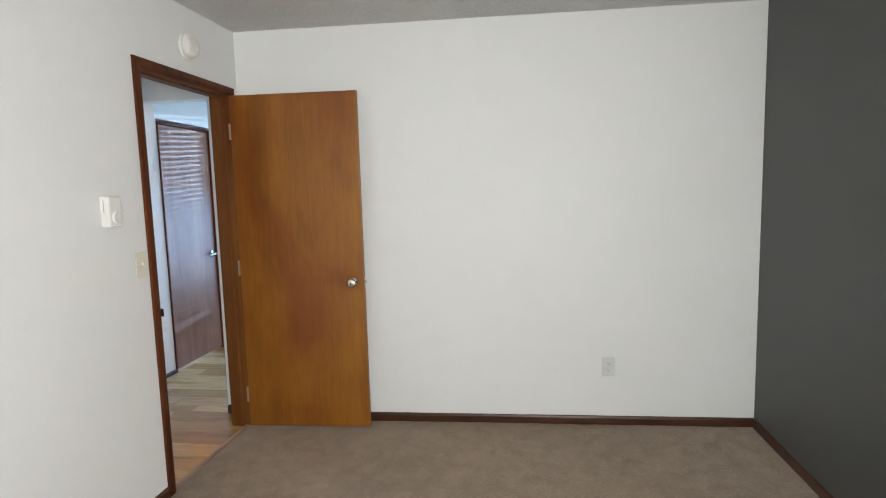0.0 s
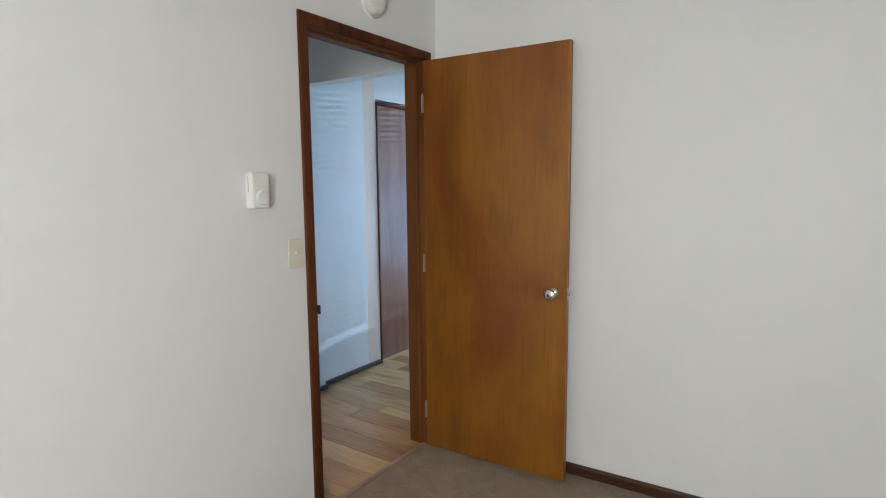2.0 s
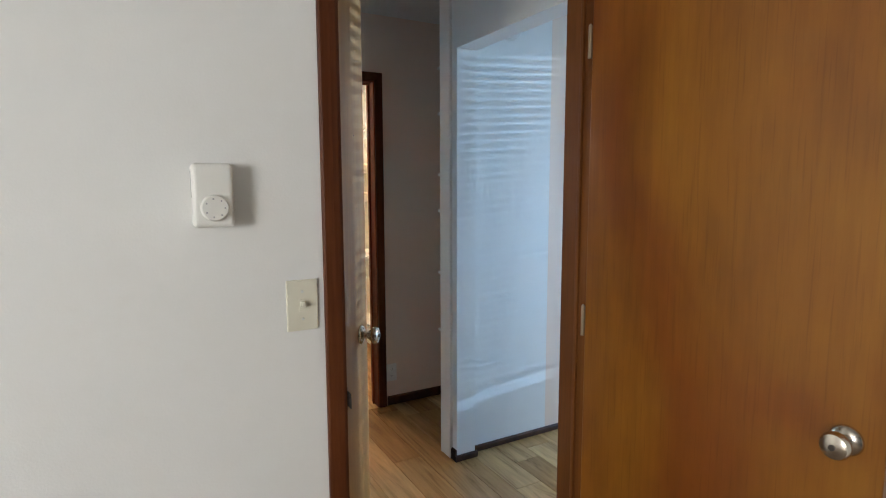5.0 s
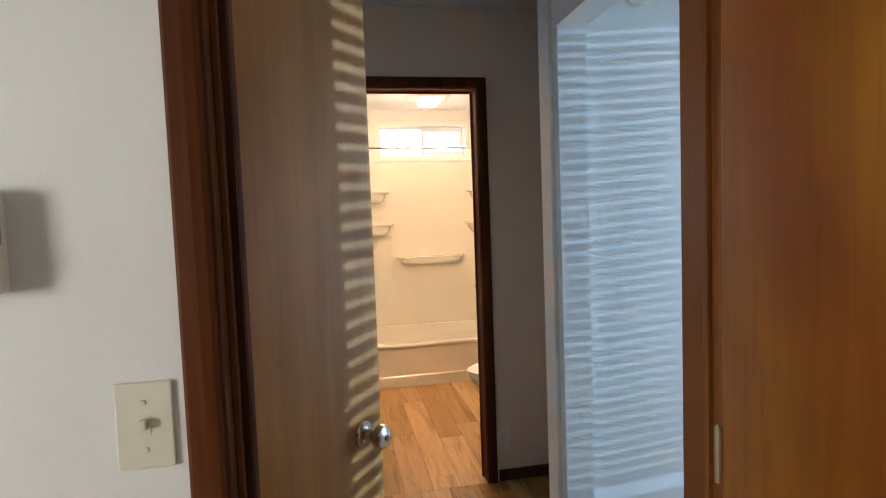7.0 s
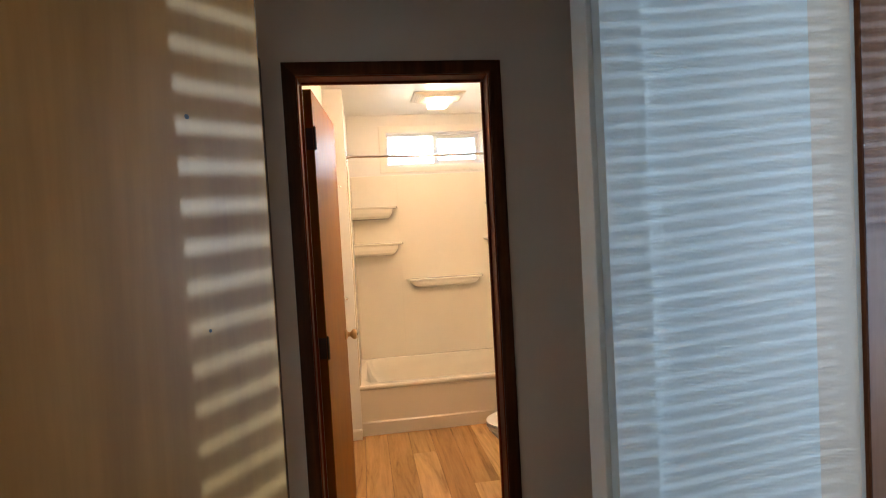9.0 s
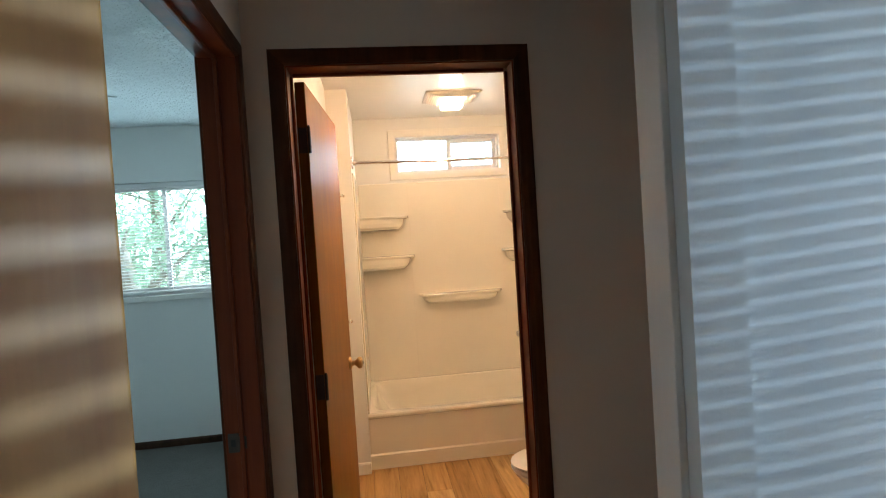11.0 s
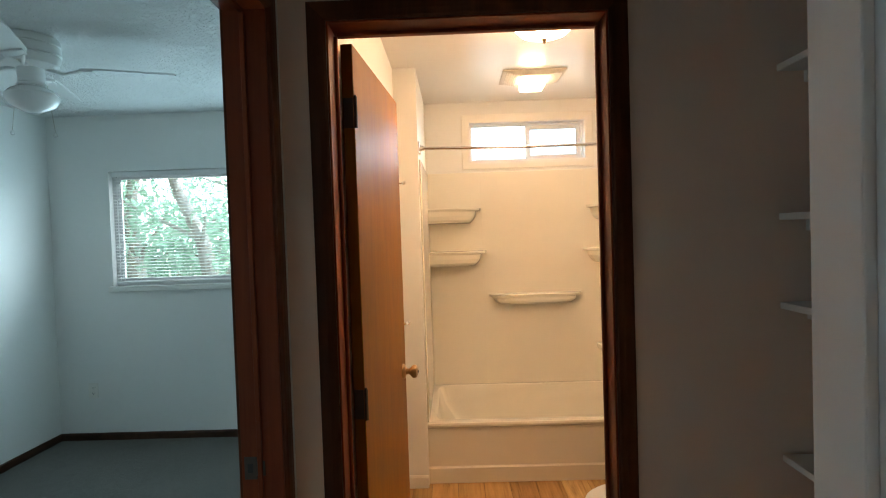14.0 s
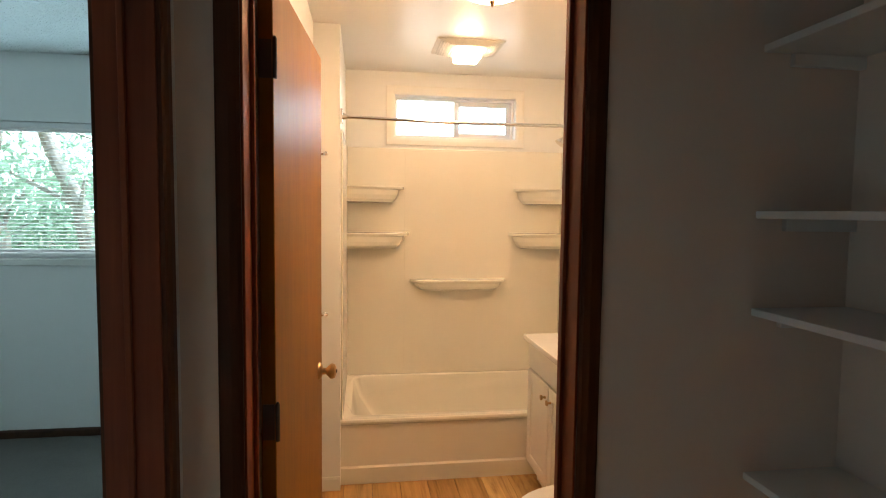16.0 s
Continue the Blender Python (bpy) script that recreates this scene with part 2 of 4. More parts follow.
def leaf_mat(name, a, b_):
    m, n, l, b = mat(name, a, 0.55)
    g = n.new("ShaderNodeNewGeometry")
    l.new(ramp(n, l, g.outputs["Random Per Island"], ((0.0, a), (1.0, b_))), b.inputs["Base Color"])
    tr = n.new("ShaderNodeBsdfTranslucent")
    tr.inputs["Color"].default_value = (0.55, 0.80, 0.62, 1)
    mx = n.new("ShaderNodeMixShader")
    mx.inputs[0].default_value = 0.72
    l.new(b.outputs[0], mx.inputs[1])
    l.new(tr.outputs[0], mx.inputs[2])
    l.new(mx.outputs[0], n["Material Output"].inputs["Surface"])
    return m


LEAF = leaf_mat("tree_leaf", (0.06, 0.11, 0.04), (0.20, 0.28, 0.11))
LEAF_DARK = leaf_mat("hedge_leaf", (0.02, 0.05, 0.018), (0.07, 0.12, 0.04))
BARK = wood("pale_bark", (0.34, 0.30, 0.25), (0.52, 0.48, 0.41), (0.66, 0.62, 0.55), 0.9, 0.0, "z", 4.0, 6.0, 30.0)

# lighter copy of the bark, with the sun's glare put into its colour
SUNLIT_BARK = wood("sunlit_bark", (0.55, 0.52, 0.46), (0.72, 0.70, 0.64), (0.84, 0.82, 0.78), 0.9, 0.0, "z", 4.0, 6.0, 30.0)


def ground_mat():
    m, n, l, b = mat("dry_lawn", (0.2, 0.2, 0.1), 0.95)
    v = coords(n, l)
    a = noise_tex(n, l, v, 0.5, 6.0, 0.7)
    f = noise_tex(n, l, v, 30.0, 5.0, 0.7)
    c = ramp(n, l, a, ((0.3, (0.20, 0.22, 0.10)), (0.6, (0.42, 0.40, 0.27)), (0.8, (0.55, 0.52, 0.42))))
    l.new(mix(n, l, c, ramp(n, l, f, ((0.3, (0.6, 0.6, 0.6)), (0.7, (1, 1, 1)))), 0.8, "MULTIPLY"), b.inputs["Base Color"])
    bump(n, l, b, f, 0.7, 0.03)
    return m


LAWN = ground_mat()

# ---- mesh helpers ----
def part(name, bm, material, parent=None, label="", smooth=False, at=None):
    """Links a bmesh as one mesh object, under a thing or a part where one is given."""
    me = bpy.data.meshes.new(name)
    bm.normal_update()
    bm.to_mesh(me)
    bm.free()
    me.materials.append(material)
    if smooth:
        for p in me.polygons:
            p.use_smooth = True
        me.set_sharp_from_angle(angle=radians(40))
    ob = new(name, me)
    if parent is not None:
        ob.parent = parent
    if at is not None:
        ob.matrix_basis = at
    if label:
        ob["label"] = label
    return ob


def empty(name, m=None):
    ob = new(name)
    ob.empty_display_size = 0.1
    if m is not None:
        ob.matrix_basis = m
    return ob


def box(bm, x0, y0, z0, x1, y1, z1, bevel=0.0, seg=2):
    x0, x1 = min(x0, x1), max(x0, x1)
    y0, y1 = min(y0, y1), max(y0, y1)
    z0, z1 = min(z0, z1), max(z0, z1)
    r = bmesh.ops.create_cube(bm, size=1.0, matrix=Matrix.Translation(((x0 + x1) / 2, (y0 + y1) / 2, (z0 + z1) / 2)) @ Matrix.Diagonal((x1 - x0, y1 - y0, z1 - z0, 1)))
    if bevel > 0:
        edges = list({e for v in r["verts"] for e in v.link_edges})
        bmesh.ops.bevel(bm, geom=edges, offset=bevel, segments=seg, affect="EDGES", profile=0.5)
    return bm


def new_box(*a, **k):
    return box(bmesh.new(), *a, **k)


def tube(bm, p0, p1, r0, r1=None, seg=16):
    r1 = r0 if r1 is None else r1
    p0, p1 = Vector(p0), Vector(p1)
    d = p1 - p0
    m = Matrix.Translation((p0 + p1) / 2) @ d.to_track_quat("Z", "Y").to_matrix().to_4x4()
    bmesh.ops.create_cone(bm, cap_ends=True, segments=seg, radius1=r0, radius2=r1, depth=d.length, matrix=m)
    return bm


def lathe(bm, profile, seg=24, m=Matrix.Identity(4)):
    """A turned shape: profile of (radius, height) from one end to the other."""
    rings = []
    for r, z in profile:
        if r < 1e-6:
            rings.append([bm.verts.new(m @ Vector((0, 0, z)))])
        else:
            rings.append([bm.verts.new(m @ Vector((r * math.cos(2 * math.pi * k / seg), r * math.sin(2 * math.pi * k / seg), z))) for k in range(seg)])
    for a, b in zip(rings, rings[1:]):
        for k in range(seg):
            q = (k + 1) % seg
            if len(a) == 1 and len(b) > 1:
                bm.faces.new((a[0], b[q], b[k]))
            elif len(b) == 1 and len(a) > 1:
                bm.faces.new((a[k], a[q], b[0]))
            elif len(a) > 1:
                bm.faces.new((a[k], a[q], b[q], b[k]))
    bmesh.ops.recalc_face_normals(bm, faces=bm.faces[:])
    return bm


def prism(bm, pts, z0, z1):
    """An upright slab over a plan outline."""
    lo = [bm.verts.new((x, y, z0)) for x, y in pts]
    hi = [bm.verts.new((x, y, z1)) for x, y in pts]
    n = len(pts)
    bm.faces.new(lo[::-1])
    bm.faces.new(hi)
    for k in range(n):
        bm.faces.new((lo[k], lo[(k + 1) % n], hi[(k + 1) % n], hi[k]))
    bmesh.ops.recalc_face_normals(bm, faces=bm.faces[:])
    return bm


def sweep(bm, profile, p0, p1, out, up):
    """A moulding: profile of (out, up) run from p0 to p1."""
    p0, p1, out, up = Vector(p0), Vector(p1), Vector(out), Vector(up)
    a = [bm.verts.new(p0 + out * u + up * v) for u, v in profile]
    b = [bm.verts.new(p1 + out * u + up * v) for u, v in profile]
    n = len(profile)
    for k in range(n):
        bm.faces.new((a[k], a[(k + 1) % n], b[(k + 1) % n], b[k]))
    bm.faces.new(a)
    bm.faces.new(b[::-1])
    bmesh.ops.recalc_face_normals(bm, faces=bm.faces[:])
    return bm


H = 2.45            # ceilings
HEAD = 2.055        # door heads


def wall(name, x0, y0, x1, y1, openings=(), material=None, label="", z0=-0.05, z1=H):
    """A wall over a plan rectangle, with openings (from, to, bottom, top) along its longer side."""
    bm = bmesh.new()
    along_x = abs(x1 - x0) > abs(y1 - y0)
    a0, a1 = (min(x0, x1), max(x0, x1)) if along_x else (min(y0, y1), max(y0, y1))

    def put(p, q, b, t):
        if q - p < 1e-4 or t - b < 1e-4:
            return
        if along_x:
            box(bm, p, y0, b, q, y1, t)
        else:
            box(bm, x0, p, b, x1, q, t)

    at = a0
    for p, q, b, t in sorted(openings):
        put(at, p, z0, z1)
        put(p, q, z0, b)
        put(p, q, t, z1)
        at = q
    put(at, a1, z0, z1)
    bmesh.ops.remove_doubles(bm, verts=bm.verts[:], dist=1e-5)
    ob = part(name, bm, material or WALL)
    return tagged(ob, label or "white painted drywall wall", "wall", "", "structure")


# ---- walls ----
XA, XH, XB = -1.635, -1.755, -3.598      # door wall: bedroom face, hall face; bathroom wall: hall face
wall("wall_bedroom_west", XA, -1.1, XH, 3.36, ((2.445, 3.25, -0.06, HEAD + 0.012),))
far = bmesh.new()
prism(far, ((-1.635, 3.345), (1.56, 3.46), (1.56, 3.60), (-1.635, 3.50)), -0.05, H)
tagged(part("wall_bedroom_north", far, WALL), "plain off-white painted drywall wall", "wall", "", "structure")
wall("wall_bedroom_east", 1.445, -1.1, 1.56, 3.454, (), CHARCOAL, "charcoal grey painted accent wall")
wall("wall_bedroom_south", -1.755, -1.22, 1.62, -1.1, ((0.38, 1.40, 0.95, 2.08),))
HN, HNB = 3.42, 3.53                      # hall north wall: hall face, living room face
wall("wall_hall_north", -2.885, HN, -1.635, HNB, ((-2.738, -1.885, -0.06, 2.083),), None, "white drywall wall with a wide cased-less opening")
wall("wall_hall_south", -3.598, 2.465, XH, 2.36, ((-3.505, -2.60, -0.06, HEAD + 0.012), (-2.245, -1.757, -0.06, HEAD + 0.012)))
wall("wall_bathroom_east", XB, 2.345, XB - 0.12, 4.27, ((2.583, 3.352, -0.06, HEAD + 0.012),), WARM_LIT_WALL, "hall wall around the bathroom door, warm light tinted into its white paint")
wall("wall_bathroom_south", XB - 0.12, 2.345, -6.32, 2.592)
wall("wall_tub_wing", -5.30, 2.592, -6.19, 2.725, (), None, "cream painted wing wall beside the tub")
wall("wall_bathroom_north", XB - 0.12, 4.25, -6.32, 4.37)
wall("wall_outer_west", -6.20, -0.25, -6.32, 4.25, ((0.345, 2.16, 1.17, 2.03), (3.055, 3.90, 2.008, 2.288)))
wall("wall_second_bedroom_south", -2.3, -0.25, -6.20, -0.11)
wall("wall_second_bedroom_east", -2.42, -0.11, -2.30, 1.75)
wall("wall_closet_side", -2.42, 1.75, -2.30, 2.36)
wall("wall_closet_back", -2.30, 1.75, XH, 1.63)
wall("wall_alcove_side", -2.885, HNB, -2.785, 4.04, (), None, "white drywall wall striped by light through blinds")
wall("wall_alcove_back", XB, 4.04, -2.785, 4.17, (), WARM_LIT_WALL, "wall at the back of the shelf alcove, warm light tinted into its white paint")
wall("wall_living_west", -2.905, 4.17, -2.785, 6.12, ((4.185, 4.945, -0.06, 2.09),), None, "white drywall wall with a brown door")
wall("wall_living_north", -2.905, 6.0, 1.62, 6.12, ((-2.72, -0.75, 0.42, 2.36),))
wall("wall_living_east", 1.505, 3.595, 1.62, 6.0)
wall("wall_entry_closet_back", -3.6, 4.17, -3.72, 6.12)

# ---- ceilings and floors ----
def slab(name, x0, y0, x1, y1, z0, z1, material, label, category):
    return tagged(part(name, new_box(x0, y0, z0, x1, y1, z1), material), label, category, "", "structure")


slab("ceiling", -6.32, -1.22, 1.62, 6.12, H, H + 0.12, CEIL, "off-white textured knockdown ceiling", "ceiling")
SMOOTH_CEIL = simple("smooth_semi_gloss_ceiling", (0.80, 0.78, 0.74), 0.30, 0.0, 0.0, 0.03, 2.0)
slab("ceiling_bathroom", -6.20, 2.592, -3.718, 4.25, H - 0.008, H - 0.001, SMOOTH_CEIL, "smooth cream semi-gloss bathroom ceiling", "ceiling")
slab("subfloor", -6.32, -1.22, 1.62, 6.12, -0.14, -0.004, SUBFLOOR, "dark subfloor under the planks", "floor")


def carpet(name, x0, y0, x1, y1, material, label):
    bm = bmesh.new()
    nx, ny = int((x1 - x0) / 0.04), int((y1 - y0) / 0.04)
    grid = [[bm.verts.new((x0 + (x1 - x0) * i / nx, y0 + (y1 - y0) * j / ny, 0.008 + 0.004 * noise.noise(Vector((i * 0.7, j * 0.7, 1.3))))) for j in range(ny + 1)] for i in range(nx + 1)]
    for i in range(nx):
        for j in range(ny):
            bm.faces.new((grid[i][j], grid[i + 1][j], grid[i + 1][j + 1], grid[i][j + 1]))
    return tagged(part(name, bm, material, None, "", True), label, "carpet", "", "structure")


carpet("carpet_bedroom", -1.645, -1.1, 1.445, 3.47, CARPET, "worn beige cut-pile wall-to-wall carpet")
carpet("carpet_second_bedroom", -6.2, -0.11, -2.42, 2.37, CARPET_GREY, "grey-beige cut-pile wall-to-wall carpet")

# ---- doorways and doors ----
def casing_profile(w, t):
    return ((0, 0), (0, t * 0.62), (w * 0.14, t * 0.86), (w * 0.45, t), (w * 0.9, t * 0.92), (w, t * 0.72), (w, 0))


def mitred(bm, w, t, p0, p1, side, face, grow0, grow1):
    """A casing run from p0 to p1 along its inner edge; it grows outwards along side, and the ends are mitred."""
    p0, p1, side, face = Vector(p0), Vector(p1), Vector(side), Vector(face)
    d = (p1 - p0).normalized()
    prof = casing_profile(w, t)
    a = [bm.verts.new(p0 + side * u + face * v - d * u * grow0) for u, v in prof]
    b = [bm.verts.new(p1 + side * u + face * v + d * u * grow1) for u, v in prof]
    n = len(prof)
    for k in range(n):
        bm.faces.new((a[k], a[(k + 1) % n], b[(k + 1) % n], b[k]))
    bm.faces.new(a)
    bm.faces.new(b[::-1])
    bmesh.ops.recalc_face_normals(bm, faces=bm.faces[:])
    return bm


def door_frame(name, m, width, depth, label, strike=None, back=True, cw=0.05, stop=(0.036, 0.048), ease=0.005, lining=None):
    """Lining, stops and casings of a doorway; width and depth of the hole in the wall, u along it, v into it."""
    f = tagged(empty(name, m), label, "door frame", "", "structure")
    j, top = 0.015, HEAD
    lining = lining or RED_JAMB
    part("jamb", new_box(0.0, -0.001, 0, j, depth + 0.001, top + 0.012, bevel=0.0015), lining, f)
    part("jamb", new_box(width - j, -0.001, 0, width, depth + 0.001, top + 0.012, bevel=0.0015), lining, f)
    part("head_jamb", new_box(j, -0.001, top, width - j, depth + 0.001, top + 0.012, bevel=0.001), lining, f)
    s0, s1 = stop
    part("door_stop", new_box(j, s0, 0, j + 0.010, s1, top - 0.010, bevel=0.002), lining, f)
    part("door_stop", new_box(width - j - 0.010, s0, 0, width - j, s1, top - 0.010, bevel=0.002), lining, f)
    part("door_stop", new_box(j + 0.010, s0, top - 0.010, width - j - 0.010, s1, top, bevel=0.002), lining, f)
    u0, u1 = j - 0.005, width - j + ease
    for face, v in (((0, -1, 0), 0.0),) + ((((0, 1, 0), depth),) if back else ()):
        part("casing", mitred(bmesh.new(), cw, 0.014, (u0, v, 0), (u0, v, top + 0.005), (-1, 0, 0), face, 0, 1), CASING, f)
        part("casing", mitred(bmesh.new(), cw, 0.014, (u1, v, 0), (u1, v, top + 0.005), (1, 0, 0), face, 0, 1), CASING, f)
        part("head_casing", mitred(bmesh.new(), cw, 0.014, (u0, v, top + 0.005), (u1, v, top + 0.005), (0, 0, 1), face, 1, 1), CASING, f)
    if strike is not None:
        u, z, v0 = strike
        sgn = 1 if u > width / 2 else -1
        bm = bmesh.new()
        a = width - j if sgn > 0 else j
        box(bm, a - sgn * 0.0025, v0, z - 0.029, a, v0 + 0.032, z + 0.029, bevel=0.001)
        box(bm, a - sgn * 0.0045, v0 - 0.022, z - 0.019, a - sgn * 0.002, v0 + 0.002, z + 0.019, bevel=0.001)
        sp = part("strike_plate", bm, HINGE_DARK, f, "dull bronze strike plate")
        part("strike_hole", new_box(a - sgn * 0.004, v0 + 0.010, z - 0.011, a - sgn * 0.0026, v0 + 0.023, z + 0.011), SLOT, sp)
    return f


def knob_mesh(sign, r=0.027, proj=0.062):
    """A turned door knob along local y (sign: which face)."""
    m = Matrix.Rotation(radians(90 if sign < 0 else -90), 4, "X")
    prof = ((0.0, 0.0), (0.031, 0.0), (0.031, 0.004), (0.026, 0.010), (0.013, 0.014), (0.0115, 0.026), (0.017, 0.032), (r, 0.042), (r * 1.02, 0.050), (r * 0.9, proj - 0.004), (r * 0.55, proj), (0.0, proj + 0.001))
    return lathe(bmesh.new(), prof, 28, m)


def door(name, m, width, material, label, knob_u=None, knob_z=0.93, knob_mat=None, height=2.03, thick=0.035, hinges=(0.22, 1.02, 1.84), hinge_mat=None, hinge_face=0, back_knob=True, latch=True):
    """A flush slab door, hinged at local x = 0, faces at local y = 0 and y = thick."""
    d = tagged(empty(name, m), label, "door", "", "structure")
    part("slab", new_box(0, 0, 0.016, width, thick, 0.016 + height, bevel=0.0025), material, d)
    if knob_u is not None:
        k = part("door_knob", knob_mesh(-1), knob_mat, d, "rounded satin metal knob", True, Matrix.Translation((knob_u, 0, knob_z)))
        part("key_button", lathe(bmesh.new(), ((0, 0.0), (0.006, 0.0), (0.006, 0.003), (0.0, 0.0035)), 14, Matrix.Translation((0, -0.0625, 0)) @ Matrix.Rotation(radians(90), 4, "X")), HINGE_DARK, k)
        if back_knob:
            part("door_knob", knob_mesh(1), knob_mat, d, "rounded satin metal knob", True, Matrix.Translation((knob_u, thick, knob_z)))
        if latch:
            bm = new_box(width - 0.0005, 0.006, knob_z - 0.028, width + 0.0015, thick - 0.006, knob_z + 0.028, bevel=0.0008)
            lp = part("latch_plate", bm, knob_mat, d)
            bm = bmesh.new()
            prism(bm, ((width + 0.001, 0.012), (width + 0.012, 0.014), (width + 0.001, 0.024)), knob_z - 0.008, knob_z + 0.008)
            part("latch_bolt", bm, knob_mat, lp)
    for z in hinges:
        bm = bmesh.new()
        yb = -0.005 if hinge_face == 0 else thick + 0.005
        tube(bm, (-0.004, yb, z - 0.045), (-0.004, yb, z + 0.045), 0.0055, seg=12)
        tube(bm, (-0.004, yb, z + 0.045), (-0.004, yb, z + 0.051), 0.0055, 0.002, 12)
        for q in (-0.027, -0.009, 0.009, 0.027):
            tube(bm, (-0.004, yb, z + q - 0.0006), (-0.004, yb, z + q + 0.0006), 0.0059, seg=12)
        box(bm, -0.0025, 0.003, z - 0.044, -0.0003, thick - 0.004, z + 0.044)
        part("hinge", bm, hinge_mat or PAINT_METAL, d)
    return d


door_frame("door_frame_1", pose(XA, 2.445, 0, 0, 0, 90), 0.805, 0.12, "dark brown stained wooden doorway of the carpeted bedroom", (0.0, 0.915, 0.004), True, 0.046, (0.036, 0.048), 0.010, JAMB)
part("corner_strip", new_box(0.0152, 0.108, 0, 0.0225, 0.1195, HEAD, bevel=0.002), JAMB, bpy.data.objects["door_frame_1"])
door("door_1", pose(-1.621, 3.214, 0, 0, 0, 3.0), 0.768, DOOR_WOOD, "golden brown flush wooden door standing wide open", 0.702, 0.925, NICKEL, height=2.037)
door_frame("door_frame_2", pose(-2.60, 2.465, 0, 0, 0, 180), 0.905, 0.105, "dark brown stained wooden doorway of the second bedroom", (0.905, 0.905, 0.066), True, 0.05, (0.050, 0.062))
door_frame("door_frame_3", pose(XB, 2.583, 0, 0, 0, 90), 0.769, 0.12, "dark brown stained wooden bathroom doorway", None, True, 0.05, (0.070, 0.082))
door("door_3", pose(-3.732, 2.638, 0, 0, 0, 175.8), 0.735, BATH_DOOR_WOOD, "glossy golden brown bathroom door standing open inwards", 0.665, 0.915, BRASS, hinges=(0.22, 0.985, 1.845), hinge_mat=HINGE_DARK, latch=True)
door_frame("door_frame_4", pose(-1.757, 2.465, 0, 0, 0, 180), 0.488, 0.105, "dark brown narrow hall closet doorway")
door("door_4", pose(-1.778, 2.438, 0, 0, 0, 142.4), 0.428, CLOSET_WOOD, "faded brown narrow closet door left ajar", 0.354, 0.948, NICKEL, hinges=(0.25, 1.8), hinge_face=0)
nail = bpy.data.objects["door_4"]
part("nail_hole", lathe(bmesh.new(), ((0, 0.0), (0.0028, 0.0), (0.002, 0.0006), (0, 0.0007)), 10, Matrix.Translation((0.325, 0.0, 1.585)) @ Matrix.Rotation(radians(90), 4, "X")), SLOT, nail)
part("nail_hole", lathe(bmesh.new(), ((0, 0.0), (0.002, 0.0), (0.0015, 0.0006), (0, 0.0007)), 10, Matrix.Translation((0.335, 0.0, 1.36)) @ Matrix.Rotation(radians(90), 4, "X")), SLOT, nail)
# door at the back of the living room
door_frame("door_frame_5", pose(-2.785, 4.185, 0, 0, 0, 90), 0.76, 0.12, "plain brown lining of the living room door", None, False, 0.012)
d5 = door("door_5", pose(-2.797, 4.203, 0, 0, 0, 90), 0.724, LIVING_DOOR_WOOD, "reddish brown flush door striped by blind light", None, hinges=(0.34, 0.95, 1.86), hinge_mat=NICKEL)
bm = lathe(bmesh.new(), ((0, 0), (0.032, 0), (0.032, 0.005), (0.024, 0.010), (0.011, 0.013), (0.011, 0.045), (0, 0.046)), 24, Matrix.Rotation(radians(90), 4, "X"))
tube(bm, (0.0, -0.042, 0), (-0.105, -0.046, -0.004), 0.0095, 0.007, 14)
part("lever_handle", bm, NICKEL, d5, "satin metal lever handle", True, Matrix.Translation((0.655, 0, 0.925)))

# threshold strip between carpet and planks
tagged(part("threshold", sweep(bmesh.new(), ((-0.022, 0.0), (-0.016, 0.010), (0.0, 0.013), (0.016, 0.010), (0.022, 0.0)), (-1.655, 2.461, 0), (-1.655, 3.234, 0), (1, 0, 0), (0, 0, 1)), THRESHOLD), "light oak transition strip between carpet and planks", "threshold", "", "structure")

# ---- baseboards ----
BP = ((0, 0.0), (0.011, 0.0), (0.012, 0.045), (0.008, 0.056), (0.003, 0.058), (0, 0.058))


def baseboard(x0, y0, x1, y1, nx, ny, h=1.0):
    prof = tuple((u, v * h) for u, v in BP)
    ob = part("baseboard", sweep(bmesh.new(), prof, (x0, y0, 0.004), (x1, y1, 0.004), (nx, ny, 0), (0, 0, 1)), BASE_WOOD)
    return tagged(ob, "dark brown stained wooden baseboard", "baseboard", "", "structure")


baseboard(-1.62, 3.3455, 1.445, 3.456, 0.037, -1)
baseboard(1.445, -1.1, 1.445, 3.44, -1, 0)
baseboard(XA, -1.1, XA, 2.405, 1, 0)
baseboard(-2.738, HNB, -2.785, HNB, 0, 1)
baseboard(-2.738, HN, -2.782, HN, 0, -1)
baseboard(-2.738, HN - 0.012, -2.738, HNB + 0.012, 1, 0, 0.55)
baseboard(-2.785, HNB, -2.785, 4.18, 1, 0, 0.55)
baseboard(-1.885, HN, -1.77, HN, 0, -1)
baseboard(XB, 3.402, XB, 4.04, 1, 0)
baseboard(-2.545, 2.465, -2.30, 2.465, 0, 1)
baseboard(-3.55, 4.04, -2.885, 4.04, 0, -1)
baseboard(-6.2, -0.11, -6.2, 2.345, 1, 0)
baseboard(-6.2, -0.11, -2.42, -0.11, 0, 1)
baseboard(-3.598, 2.345, -6.2, 2.345, 0, -1)

def white_base(x0, y0, x1, y1, nx, ny):
    prof = ((0, 0.0), (0.010, 0.0), (0.011, 0.062), (0.006, 0.072), (0, 0.074))
    ob = part("baseboard", sweep(bmesh.new(), prof, (x0, y0, 0.001), (x1, y1, 0.001), (nx, ny, 0), (0, 0, 1)), TRIM_WHITE)
    return tagged(ob, "white painted bathroom baseboard", "baseboard", "", "structure")


white_base(-3.72, 2.592, -5.30, 2.592, 0, 1)
